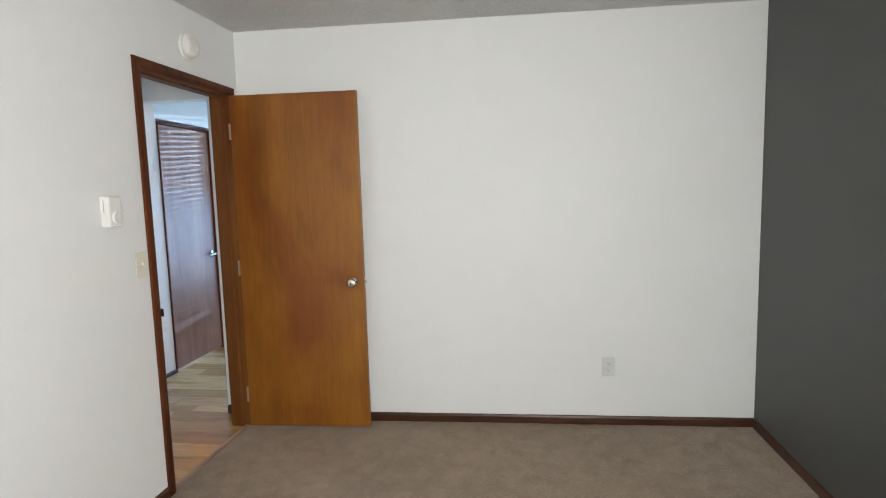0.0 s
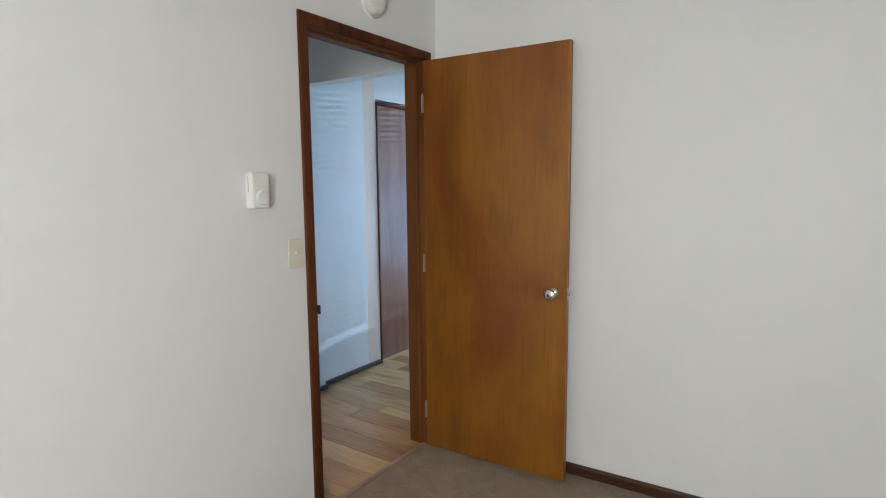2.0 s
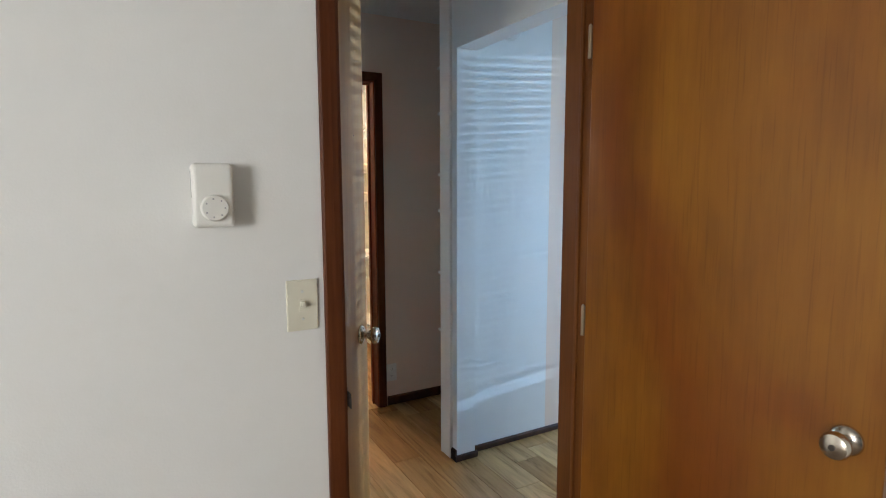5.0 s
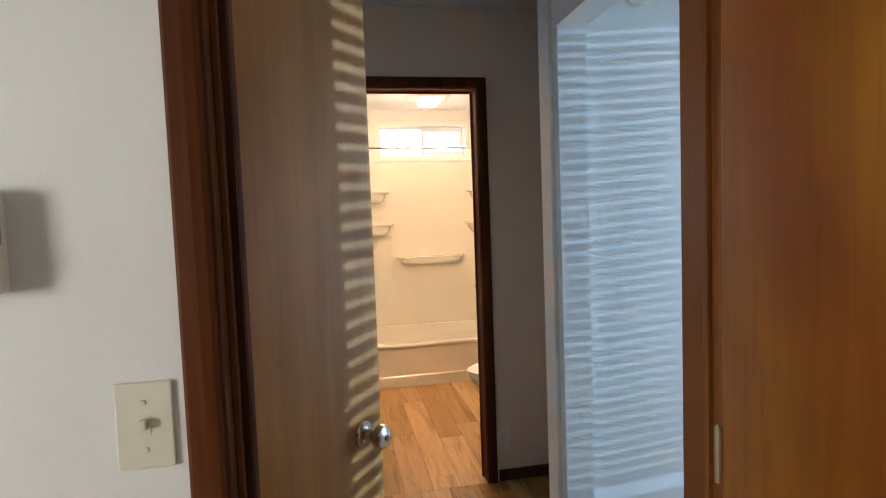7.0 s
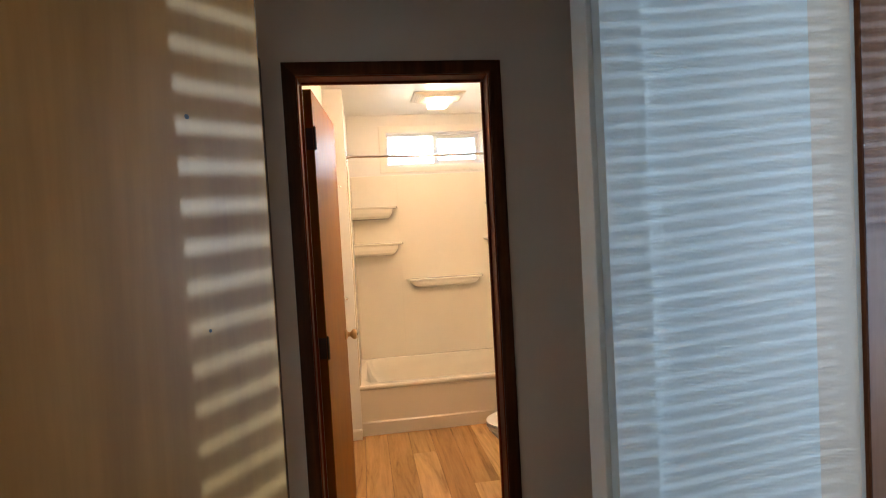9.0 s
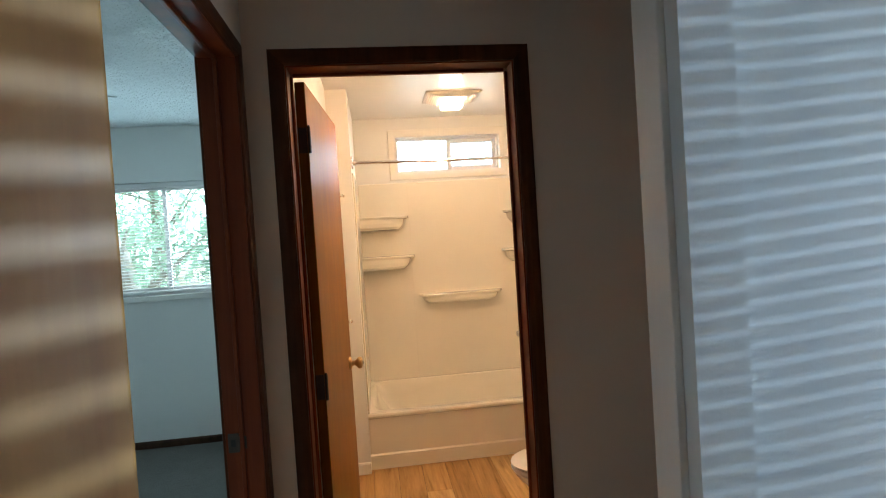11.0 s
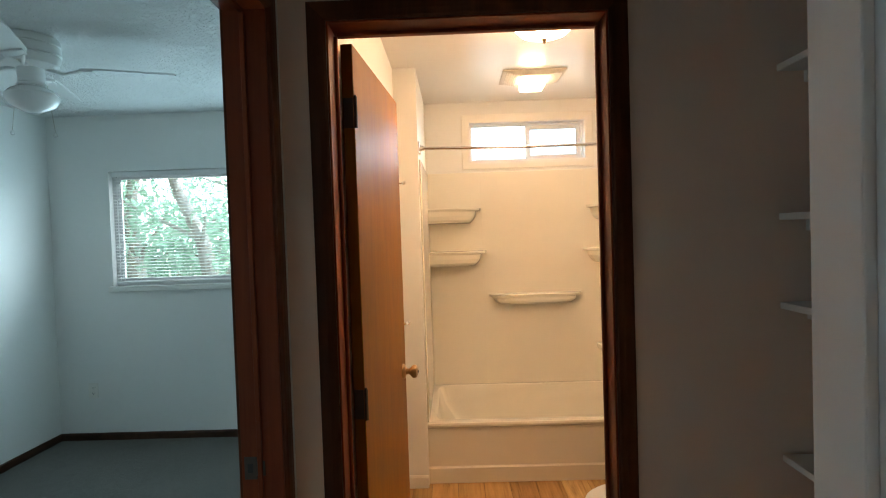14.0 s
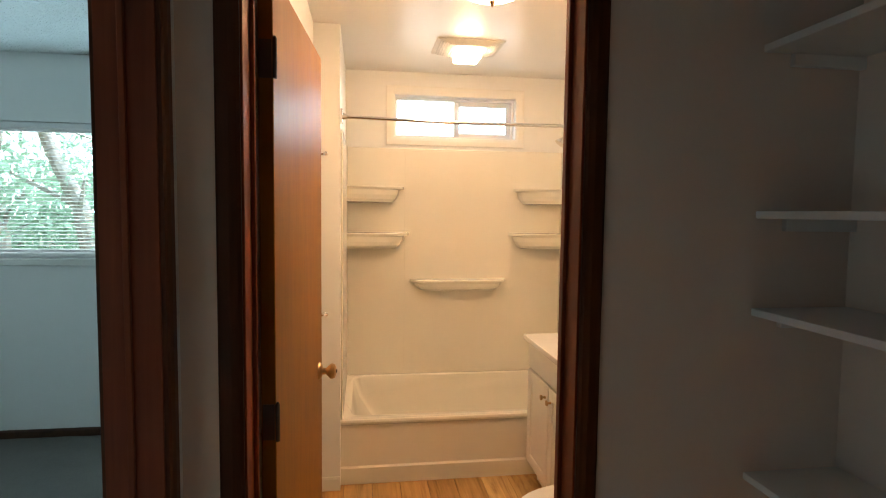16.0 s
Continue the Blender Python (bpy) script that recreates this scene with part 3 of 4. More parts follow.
white_base(-5.30, 2.604, -5.30, 2.725, 1, 0)

# white flat trim that frames the shelf alcove
tagged(part("alcove_trim", new_box(-2.881, 3.403, 0.004, -2.782, 3.4205, H - 0.002, bevel=0.003), TRIM_WHITE), "flat white painted trim board beside the alcove", "trim", "", "structure")

# linen shelves in the alcove
for z in (0.455, 0.845, 1.255, 1.490, 1.880, 2.165):
    sh = tagged(empty("linen_shelf", Matrix.Translation((-3.29, 3.778, z))), "white painted board shelf in the hall alcove", "shelf", "alcove shelves")
    part("board", new_box(-0.304, 0.0, 0.0, 0.402, 0.262, 0.018, bevel=0.002), TRIM_WHITE, sh)
    part("cleat", new_box(-0.304, 0.07, -0.030, -0.288, 0.262, -0.0005, bevel=0.002), TRIM_WHITE, sh)
    part("cleat", new_box(0.386, 0.07, -0.030, 0.402, 0.262, -0.0005, bevel=0.002), TRIM_WHITE, sh)

# ---- windows ----
def slider_window(name, m, width, height, label, panes=(GLASS, GLASS), casing=0.0, meet=0.5, f=0.028, rails=(0.030, 0.030)):
    """A sliding window, u along the wall, v out through it (wall 0.12 deep), z up from the sill."""
    w = tagged(empty(name, m), label, "window", "", "structure")
    for a in ((0, 0.05, 0, f, 0.115, height), (width - f, 0.05, 0, width, 0.115, height), (f, 0.05, 0, width - f, 0.115, f), (f, 0.05, height - f, width - f, 0.115, height)):
        part("window_frame", new_box(*a, bevel=0.002), VINYL_FRAME, w)
    mid = f + (width - 2 * f) * meet
    for k, (a, b, v) in enumerate(((f, mid + 0.018, 0.060), (mid - 0.018, width - f, 0.086))):
        s = rails[k]
        sash = bmesh.new()
        for q in ((a, v, f, a + s, v + 0.022, height - f), (b - s, v, f, b, v + 0.022, height - f), (a + s, v, f, b - s, v + 0.022, f + s), (a + s, v, height - f - s, b - s, v + 0.022, height - f)):
            box(sash, *q, bevel=0.002)
        sash = part("sash", sash, VINYL_FRAME, w)
        pane = part("pane", new_box(a + s - 0.004, v + 0.009, f + s - 0.004, b - s + 0.004, v + 0.013, height - f - s + 0.004), panes[k], sash)
        pane.visible_shadow = False
    if casing:
        c, t = casing, 0.012
        for p0, p1, side, g in (((0, 0, 0), (0, 0, height), (-1, 0, 0), 1), ((width, 0, 0), (width, 0, height), (1, 0, 0), 1), ((0, 0, height), (width, 0, height), (0, 0, 1), 1), ((0, 0, 0), (width, 0, 0), (0, 0, -1), 1)):
            part("casing", mitred(bmesh.new(), c, t, p0, p1, side, (0, -1, 0), g, g), TRIM_WHITE, w)
    return w


def blinds(name, m, width, height, pitch, depth, tilt, label, thick=0.0016, cords=2, material=None, jitter=0.6):
    """Venetian blinds that hang from z = height down to z = 0."""
    b = tagged(empty(name, m), label, "blinds")
    part("headrail", new_box(0, -depth * 0.6, height - 0.032, width, depth * 0.6, height, bevel=0.002), BLIND, b)
    part("bottom_rail", new_box(0.004, -depth * 0.5, 0, width - 0.004, depth * 0.5, 0.014, bevel=0.003), BLIND, b)
    sl = bmesh.new()
    pts = [(-depth / 2 + depth * k / 4, 0.06 * depth * (1 - ((k - 2) / 2) ** 2)) for k in range(5)]
    c, s = math.cos(radians(tilt)), math.sin(radians(tilt))
    rot = [(y * c - z * s, y * s + z * c) for y, z in pts]
    ring = rot + [(y, z - thick) for y, z in reversed(rot)]
    a = [sl.verts.new((0.004, y, z)) for y, z in ring]
    e = [sl.verts.new((width - 0.004, y, z)) for y, z in ring]
    n = len(ring)
    for k in range(n):
        sl.faces.new((a[k], a[(k + 1) % n], e[(k + 1) % n], e[k]))
    sl.faces.new(a)
    sl.faces.new(e[::-1])
    bmesh.ops.recalc_face_normals(sl, faces=sl.faces[:])
    z = height - 0.045
    first = part("slat", sl, material or BLIND, b, "", False, Matrix.Translation((0, 0, z)))
    z -= pitch
    while z > 0.016:
        o = new("slat", first.data)
        o.parent = b
        o.matrix_basis = Matrix.Translation((0, 0, z)) @ Matrix.Rotation(radians(random.uniform(-jitter, jitter)), 4, "X")
        z -= pitch
    for k in range(cords):
        x = width * (0.1 + 0.8 * k / max(1, cords - 1))
        cd = bmesh.new()
        tube(cd, (x, -depth * 0.52, 0.01), (x, -depth * 0.52, height - 0.03), 0.0009, seg=6)
        tube(cd, (x, depth * 0.52, 0.01), (x, depth * 0.52, height - 0.03), 0.0009, seg=6)
        part("ladder_cord", cd, BLIND, b)
    return b


slider_window("window_1", pose(0.38, -1.1, 0.95, 0, 0, 0) @ Matrix.Diagonal((1, -1, 1, 1)), 1.02, 1.13, "white vinyl sliding bedroom window")
slider_window("window_2", pose(-6.20, 0.345, 1.17, 0, 0, 90), 1.815, 0.86, "white vinyl sliding window behind mini blinds", casing=0.0, meet=0.5)
sill = part("window_sill", new_box(-6.203, 0.325, 1.128, -6.168, 2.18, 1.169, bevel=0.004), TRIM_WHITE)
tagged(sill, "white painted window sill", "window sill", "", "structure")
blinds("mini_blinds", pose(-6.225, 0.36, 1.185, 0, 0, 90), 1.785, 0.84, 0.0235, 0.025, 13, "open white mini blinds hanging in the bedroom window", 0.0012, 3)
slider_window("window_3", pose(-6.20, 3.055, 2.008, 0, 0, 90), 0.845, 0.28, "small white sliding bathroom window with flat trim", (GLASS, SCREENED), 0.06, 0.52, 0.015, (0.006, 0.032))
slider_window("window_4", pose(-0.75, 6.0, 0.42, 0, 0, 0) @ Matrix.Diagonal((-1, 1, 1, 1)), 1.97, 1.94, "tall living room window behind wide blinds")
blinds("wide_blinds", pose(-2.71, 5.965, 0.53, 0, 0, 0), 1.95, 1.84, 0.042, 0.050, -28, "half-open white wide-slat blinds in the living room window", 0.0025, 3, None, 0.0)

# ---- bathroom ----
TX0, TX1, TY0, TY1, RIM = -5.365, -6.19, 2.725, 4.25, 0.362
tub = tagged(empty("bathtub", Matrix.Translation((TX0, TY0, 0))), "white fibreglass bathtub with a plain apron", "bathtub")
W, D = TY1 - TY0, TX0 - TX1


def tub_basin():
    """Rim and hollow of the tub; local x from 0 (front) to -D, y 0..W."""
    bm = bmesh.new()
    seg = 40
    outer = []
    inner = []
    bottom = []
    cx, cy = -D / 2 - 0.005, W / 2
    for k in range(seg):
        a = 2 * math.pi * k / seg
        c, s = math.cos(a), math.sin(a)
        e = 0.14
        sx, sy = math.copysign(abs(c) ** e, c), math.copysign(abs(s) ** e, s)
        inner.append((cx + sx * (D / 2 - 0.045), cy + sy * (W / 2 - 0.055), RIM - 0.006))
        bottom.append((cx + sx * (D / 2 - 0.11), cy + sy * (W / 2 - 0.20), 0.09))
        q = max(abs(c), abs(s))
        outer.append((-D / 2 + c / q * D / 2, cy + s / q * W / 2, RIM))
    rings = []
    lip = [(x * 0.3 + ix * 0.7, y * 0.3 + iy * 0.7, RIM + 0.003) for (x, y, z), (ix, iy, iz) in zip(outer, inner)]
    deep = [(ix * 0.75 + bx * 0.25, iy * 0.75 + by * 0.25, 0.25) for (ix, iy, iz), (bx, by, bz) in zip(inner, bottom)]
    for pts in (outer, lip, inner, deep, bottom):
        rings.append([bm.verts.new(p) for p in pts])
    for a, b in zip(rings, rings[1:]):
        for k in range(seg):
            bm.faces.new((a[k], a[(k + 1) % seg], b[(k + 1) % seg], b[k]))
    bm.faces.new(rings[-1][::-1])
    bmesh.ops.recalc_face_normals(bm, faces=bm.faces[:])
    return bm


part("basin", tub_basin(), FIBREGLASS, tub, "", True)
bm = sweep(bmesh.new(), ((0.0, RIM - 0.001), (0.014, RIM - 0.004), (0.018, RIM - 0.016), (0.012, RIM - 0.030), (0.002, RIM - 0.036), (0.004, 0.098), (0.013, 0.088), (0.014, 0.0), (-0.03, 0.0), (-0.03, RIM - 0.010)), (0, 0.0, 0), (0, W, 0), (1, 0, 0), (0, 0, 1))
part("apron", bm, FIBREGLASS, tub, "", False)

sur = tagged(empty("shower_surround", Matrix.Translation((TX1, TY0, RIM))), "glossy cream-white moulded shower surround with shelves", "shower surround")
SH = 1.925 - RIM
part("back_panel", new_box(0.001, 0.012, 0.001, 0.014, W - 0.012, SH, bevel=0.004), FIBREGLASS, sur)
part("side_panel", new_box(0.001, 0.0005, 0.001, D + 0.005, 0.012, SH, bevel=0.004), FIBREGLASS, sur)
part("side_panel", new_box(0.001, W - 0.012, 0.001, D + 0.005, W - 0.0005, SH, bevel=0.004), FIBREGLASS, sur)
part("raised_panel", new_box(0.0135, 0.40, 0.02, 0.0150, W - 0.38, SH - 0.012, bevel=0.0012), FIBREGLASS, sur)


def moulded_shelf(y0, y1, depth, drop, left, right):
    """A shelf moulded out of the back wall: flat top, rounded front, tapering underside. left, right: ends that run into a corner."""
    bm = bmesh.new()
    n = 26
    rings = []
    for scale_, z in ((0.98, 0.0), (1.0, -0.005), (0.99, -0.012), (0.965, -0.018), (0.95, -0.024), (0.94, -0.022 - drop * 0.4), (0.90, -0.022 - drop * 0.7), (0.74, -0.022 - drop * 0.92), (0.04, -0.022 - drop)):
        row = []
        for k in range(n + 1):
            u = k / n
            w = (y1 - y0) * (1.0 if z > -0.02 else 0.92 - 0.14 * (-z / (0.022 + drop)) ** 3)
            y = y0 + w * u if left else y1 - w * (1 - u) if right else (y0 + y1) / 2 + w * (u - 0.5)
            if left and not right:
                prof = math.sqrt(max(0.0, 1 - u ** 5))
            elif right and not left:
                prof = math.sqrt(max(0.0, 1 - (1 - u) ** 5))
            else:
                prof = math.sqrt(max(0.0, 1 - abs(2 * u - 1) ** 5))
            row.append(bm.verts.new((0.012 + max(0.002, depth * prof * scale_), y, z)))
        rings.append(row)
    for a, b in zip(rings, rings[1:]):
        for k in range(n):
            bm.faces.new((a[k], a[k + 1], b[k + 1], b[k]))
    top = [bm.verts.new((0.010, v.co.y, 0.0)) for v in (rings[0][0], rings[0][-1])]
    bm.faces.new([top[0]] + rings[0] + [top[1]])
    bmesh.ops.recalc_face_normals(bm, faces=bm.faces[:])
    return bm


for z in (1.662, 1.352):
    dz = z - RIM
    part("corner_shelf", moulded_shelf(0.012, 0.395 if z > 1.5 else 0.43, 0.165, 0.088, True, False), FIBREGLASS, sur, "", False, Matrix.Translation((0, 0, dz)))
    part("corner_shelf", moulded_shelf(W - (0.36 if z > 1.5 else 0.39), W - 0.012, 0.165, 0.088, False, True), FIBREGLASS, sur, "", False, Matrix.Translation((0, 0, dz)))
part("bar_shelf", moulded_shelf(0.437, 1.118, 0.115, 0.055, False, False), FIBREGLASS, sur, "", False, Matrix.Translation((0, 0, 1.030 - RIM)))

rod = tagged(empty("shower_rod", Matrix.Translation((-5.325, 2.725, 1.983))), "thin chrome shower curtain rod", "shower rod")
bm = bmesh.new()
loops = [[bm.verts.new((0.0095 * math.cos(q), 0.005 + k / 12 * 1.525, -0.012 * math.sin(math.pi * k / 12) + 0.0095 * math.sin(q))) for q in [2 * math.pi * i / 12 for i in range(12)]] for k in range(13)]
for lo, hi in zip(loops, loops[1:]):
    for i in range(12):
        bm.faces.new((lo[i], lo[(i + 1) % 12], hi[(i + 1) % 12], hi[i]))
bmesh.ops.recalc_face_normals(bm, faces=bm.faces[:])
part("bar", bm, CHROME, rod, "", True)
part("flange", box(tube(bmesh.new(), (0, 0.012, 0), (0, 0.034, 0), 0.019, 0.014, 18), -0.036, 0.0005, -0.036, 0.036, 0.013, 0.036, bevel=0.004), CHROME, rod, "square chrome flange")
part("flange", box(tube(bmesh.new(), (0, 1.500, 0), (0, 1.522, 0), 0.014, 0.019, 18), -0.036, 1.521, -0.036, 0.036, 1.534, 0.036, bevel=0.004), CHROME, rod, "square chrome flange")

head = tagged(empty("wall_shower", Matrix.Translation((-5.80, 4.238, 2.03))), "chrome shower head on a bent arm", "shower head")
bm = lathe(bmesh.new(), ((0, 0), (0.028, 0), (0.024, 0.008), (0.0, 0.010)), 20, Matrix.Rotation(radians(90), 4, "X"))
part("flange", bm, CHROME, head, "", True)
bm = bmesh.new()
tube(bm, (0, -0.005, 0), (0, -0.07, -0.005), 0.009, seg=12)
tube(bm, (0, -0.07, -0.005), (0, -0.115, -0.045), 0.009, seg=12)
part("arm", bm, CHROME, head, "", True)
bm = lathe(bmesh.new(), ((0, 0), (0.013, 0), (0.016, 0.018), (0.036, 0.05), (0.037, 0.060), (0.0, 0.062)), 24, Matrix.Translation((0, -0.115, -0.045)) @ Matrix.Rotation(radians(142), 4, "X"))
part("spray_head", bm, CHROME, head, "", True)

for z in (1.715, 1.075):
    hk = tagged(empty("robe_hook", Matrix.Translation((-4.62, 2.592, z))), "small chrome robe hook on the wall behind the door", "hook", "robe hooks")
    turn = Matrix.Rotation(radians(-90), 4, "X")
    part("cone", lathe(bmesh.new(), ((0, 0.0005), (0.027, 0.0005), (0.027, 0.012), (0.022, 0.022), (0.010, 0.060), (0.005, 0.066), (0, 0.067)), 20, turn), CHROME, hk, "", True)
    stem = part("stem", tube(bmesh.new(), (0, 0.064, 0), (0, 0.098, 0.004), 0.0045, 0.0040, 10), CHROME, hk, "", True)
    part("ball_tip", lathe(bmesh.new(), ((0, -0.010), (0.006, -0.008), (0.0095, 0.0), (0.006, 0.008), (0, 0.010)), 16, Matrix.Translation((0, 0.104, 0.005)) @ turn), CHROME, stem, "", True)

# vanity along the north wall
van = tagged(empty("vanity", Matrix.Translation((-5.285, 3.745, 0))), "white painted bathroom vanity with two doors", "vanity")
VW, VD, VH = 0.70, 0.50, 0.80
bm = new_box(0.0, 0.018, 0.10, VW, VD, VH - 0.001, bevel=0.002)
box(bm, 0.0, 0.07, 0.004, VW, VD, 0.10)
part("body", bm, VANITY_PAINT, van)


def panel_door(w, h):
    bm = bmesh.new()
    s = 0.055
    for q in ((0, 0, 0, s, 0.018, h), (w - s, 0, 0, w, 0.018, h), (s, 0, 0, w - s, 0.018, s), (s, 0, h - s, w - s, 0.018, h)):
        box(bm, *q, bevel=0.003)
    box(bm, s - 0.004, 0.007, s - 0.004, w - s + 0.004, 0.016, h - s + 0.004)
    return bm


for x, kx in ((0.014, 0.295), (0.356, 0.035)):
    vd = part("cabinet_door", panel_door(0.33, 0.52), VANITY_PAINT, van, "", False, Matrix.Translation((x, 0.0, 0.125)))
    bm = lathe(bmesh.new(), ((0, 0), (0.007, 0), (0.005, 0.010), (0.006, 0.014), (0.014, 0.020), (0.013, 0.026), (0, 0.029)), 18, Matrix.Translation((kx, 0, 0.455)) @ Matrix.Rotation(radians(90), 4, "X"))
    part("knob", bm, BRASS, vd, "small aged brass knob", True)
part("drawer_front", new_box(0.014, 0.0, 0.665, 0.686, 0.018, 0.785, bevel=0.003), VANITY_PAINT, van)
top = tagged(empty("countertop", Matrix.Translation((-5.298, 3.722, VH))), "white cultured marble vanity top with a basin", "countertop")
bm = bmesh.new()
box(bm, 0, 0, 0.0, 0.716, 0.522, 0.030, bevel=0.004)
part("counter", bm, CULTURED, top)
part("backsplash", new_box(0, 0.503, 0.031, 0.716, 0.522, 0.115, bevel=0.003), CULTURED, top)
bm = lathe(bmesh.new(), ((0.20, 0.0312), (0.21, 0.036), (0.195, 0.037), (0.17, 0.0335), (0.03, 0.0318), (0.0, 0.0316)), 32, Matrix.Translation((0.358, 0.25, 0)) @ Matrix.Diagonal((1.1, 0.82, 1, 1)))
part("basin", bm, CULTURED, top, "", True)
bm = bmesh.new()
tube(bm, (0.358, 0.45, 0.031), (0.358, 0.45, 0.10), 0.016, 0.013, 16)
tube(bm, (0.358, 0.45, 0.095), (0.358, 0.33, 0.085), 0.012, 0.010, 14)
part("faucet", bm, CHROME, top, "chrome faucet", True)

# toilet facing the south wall
toi = tagged(empty("toilet", Matrix.Translation((-4.25, 4.165, 0))), "white porcelain toilet with closed lid", "toilet")


def oval(bm, rows, seg=32):
    """Rings of (half width, front y, back y, z) joined into a bowl."""
    rings = []
    for hw, yf, yb, z in rows:
        cy, hl = (yf + yb) / 2, abs(yb - yf) / 2
        rings.append([bm.verts.new((hw * math.cos(2 * math.pi * k / seg), cy + hl * math.sin(2 * math.pi * k / seg), z)) for k in range(seg)])
    for a, b in zip(rings, rings[1:]):
        for k in range(seg):
            bm.faces.new((a[k], a[(k + 1) % seg], b[(k + 1) % seg], b[k]))
    bm.faces.new(rings[0][::-1])
    bm.faces.new(rings[-1])
    bmesh.ops.recalc_face_normals(bm, faces=bm.faces[:])
    return bm


part("bowl", oval(bmesh.new(), ((0.105, -0.60, -0.12, 0.002), (0.10, -0.58, -0.14, 0.04), (0.092, -0.56, -0.15, 0.13), (0.12, -0.63, -0.15, 0.24), (0.168, -0.735, -0.15, 0.345), (0.178, -0.755, -0.16, 0.375), (0.172, -0.75, -0.17, 0.386))), PORCELAIN, toi, "", True)
part("seat", oval(bmesh.new(), ((0.182, -0.762, -0.20, 0.388), (0.186, -0.766, -0.20, 0.396), (0.182, -0.762, -0.20, 0.405))), PLASTIC, toi, "", True)
part("lid", oval(bmesh.new(), ((0.180, -0.760, -0.20, 0.409), (0.185, -0.766, -0.20, 0.417), (0.170, -0.745, -0.21, 0.428), (0.08, -0.60, -0.30, 0.432))), PLASTIC, toi, "", True)
tank = part("tank", new_box(-0.235, -0.19, 0.388, 0.235, 0.0, 0.74, bevel=0.025, seg=3), PORCELAIN, toi, "", True)
part("tank_lid", new_box(-0.245, -0.20, 0.741, 0.245, 0.003, 0.775, bevel=0.010, seg=3), PORCELAIN, toi, "", True)
bm = tube(bmesh.new(), (-0.17, -0.19, 0.68), (-0.17, -0.215, 0.68), 0.012, 0.010, 14)
box(bm, -0.175, -0.222, 0.672, -0.095, -0.212, 0.688, bevel=0.003)
part("flush_lever", bm, CHROME, tank, "chrome flush lever")

# ceiling fan light over the tub
vent = tagged(empty("vent_light", Matrix.Translation((-5.56, 3.43, H - 0.008))), "beige ceiling exhaust vent with a lit centre lens", "vent light")
bm = bmesh.new()
a = [bm.verts.new(p) for p in ((-0.15, -0.19, -0.001), (0.15, -0.19, -0.001), (0.15, 0.19, -0.001), (-0.15, 0.19, -0.001))]
b = [bm.verts.new(p) for p in ((-0.15, -0.19, -0.008), (0.15, -0.19, -0.008), (0.15, 0.19, -0.008), (-0.15, 0.19, -0.008))]
c = [bm.verts.new(p) for p in ((-0.12, -0.075, -0.030), (0.12, -0.075, -0.030), (0.12, 0.075, -0.030), (-0.12, 0.075, -0.030))]
for p, q in ((a, b), (b, c)):
    for k in range(4):
        bm.faces.new((p[k], p[(k + 1) % 4], q[(k + 1) % 4], q[k]))
bm.faces.new(c)
bm.faces.new(a[::-1])
bmesh.ops.recalc_face_normals(bm, faces=bm.faces[:])
part("housing", bm, GRILLE, vent)
for sgn in (-1, 1):
    for k in range(7):
        y = sgn * (0.083 + 0.014 * k)
        z = -0.030 + (abs(y) - 0.075) / 0.115 * 0.022 - 0.004
        part("slat", new_box(-0.125, y - 0.0025, z, 0.125, y + 0.0025, z + 0.004), VENT_SLAT, vent)
part("lens", lathe(bmesh.new(), ((0.096, -0.031), (0.102, -0.038), (0.100, -0.072), (0.088, -0.082), (0.0, -0.086)), 4, Matrix.Rotation(radians(45), 4, "Z")), LIT_GLASS, vent, "glowing frosted lens")

bowl = tagged(empty("bowl_light", Matrix.Translation((-4.50, 3.33, H - 0.008))), "lit frosted glass bowl ceiling light with a brass finial", "ceiling light")
part("canopy", lathe(bmesh.new(), ((0, -0.001), (0.085, -0.001), (0.08, -0.018), (0.03, -0.03), (0, -0.032)), 28), BRASS, bowl, "", True)
part("shade", lathe(bmesh.new(), ((0.140, -0.050), (0.145, -0.056), (0.136, -0.082), (0.10, -0.118), (0.045, -0.138), (0.0, -0.141)), 36), LIT_BOWL, bowl, "glowing frosted glass bowl", True)
part("stem", tube(bmesh.new(), (0, 0, -0.03), (0, 0, -0.141), 0.006, seg=10), BRASS, bowl)
part("finial", lathe(bmesh.new(), ((0, -0.139), (0.012, -0.141), (0.010, -0.149), (0.007, -0.157), (0.0, -0.165)), 14), BRASS, bowl, "", True)

# ---- bedroom wall fixtures ----
th = tagged(empty("thermostat", pose(XA, 2.176, 1.414, 90, 0, 90)), "white wall thermostat with a round dial", "thermostat")
part("housing", new_box(-0.039, -0.066, 0.001, 0.039, 0.064, 0.044, bevel=0.009, seg=4), PLASTIC, th)
dial = part("dial", lathe(bmesh.new(), ((0, 0.0445), (0.027, 0.0445), (0.027, 0.050), (0.024, 0.054), (0.0, 0.0545)), 28, Matrix.Translation((0.001, -0.026, 0))), PLASTIC, th, "", True)
for k in range(7):
    an = radians(-150 + 50 * k)
    part("dial_mark", new_box(0.001 + 0.0185 * math.cos(an) - 0.0015, -0.026 + 0.0185 * math.sin(an) - 0.0015, 0.0542, 0.001 + 0.0185 * math.cos(an) + 0.0015, -0.026 + 0.0185 * math.sin(an) + 0.0015, 0.0549), GREY_PRINT, dial)
for x in (-0.0392, 0.0392):
    part("vent_slot", new_box(x - 0.0005, -0.005, 0.020, x + 0.0005, 0.050, 0.0225), GREY_PRINT, th)

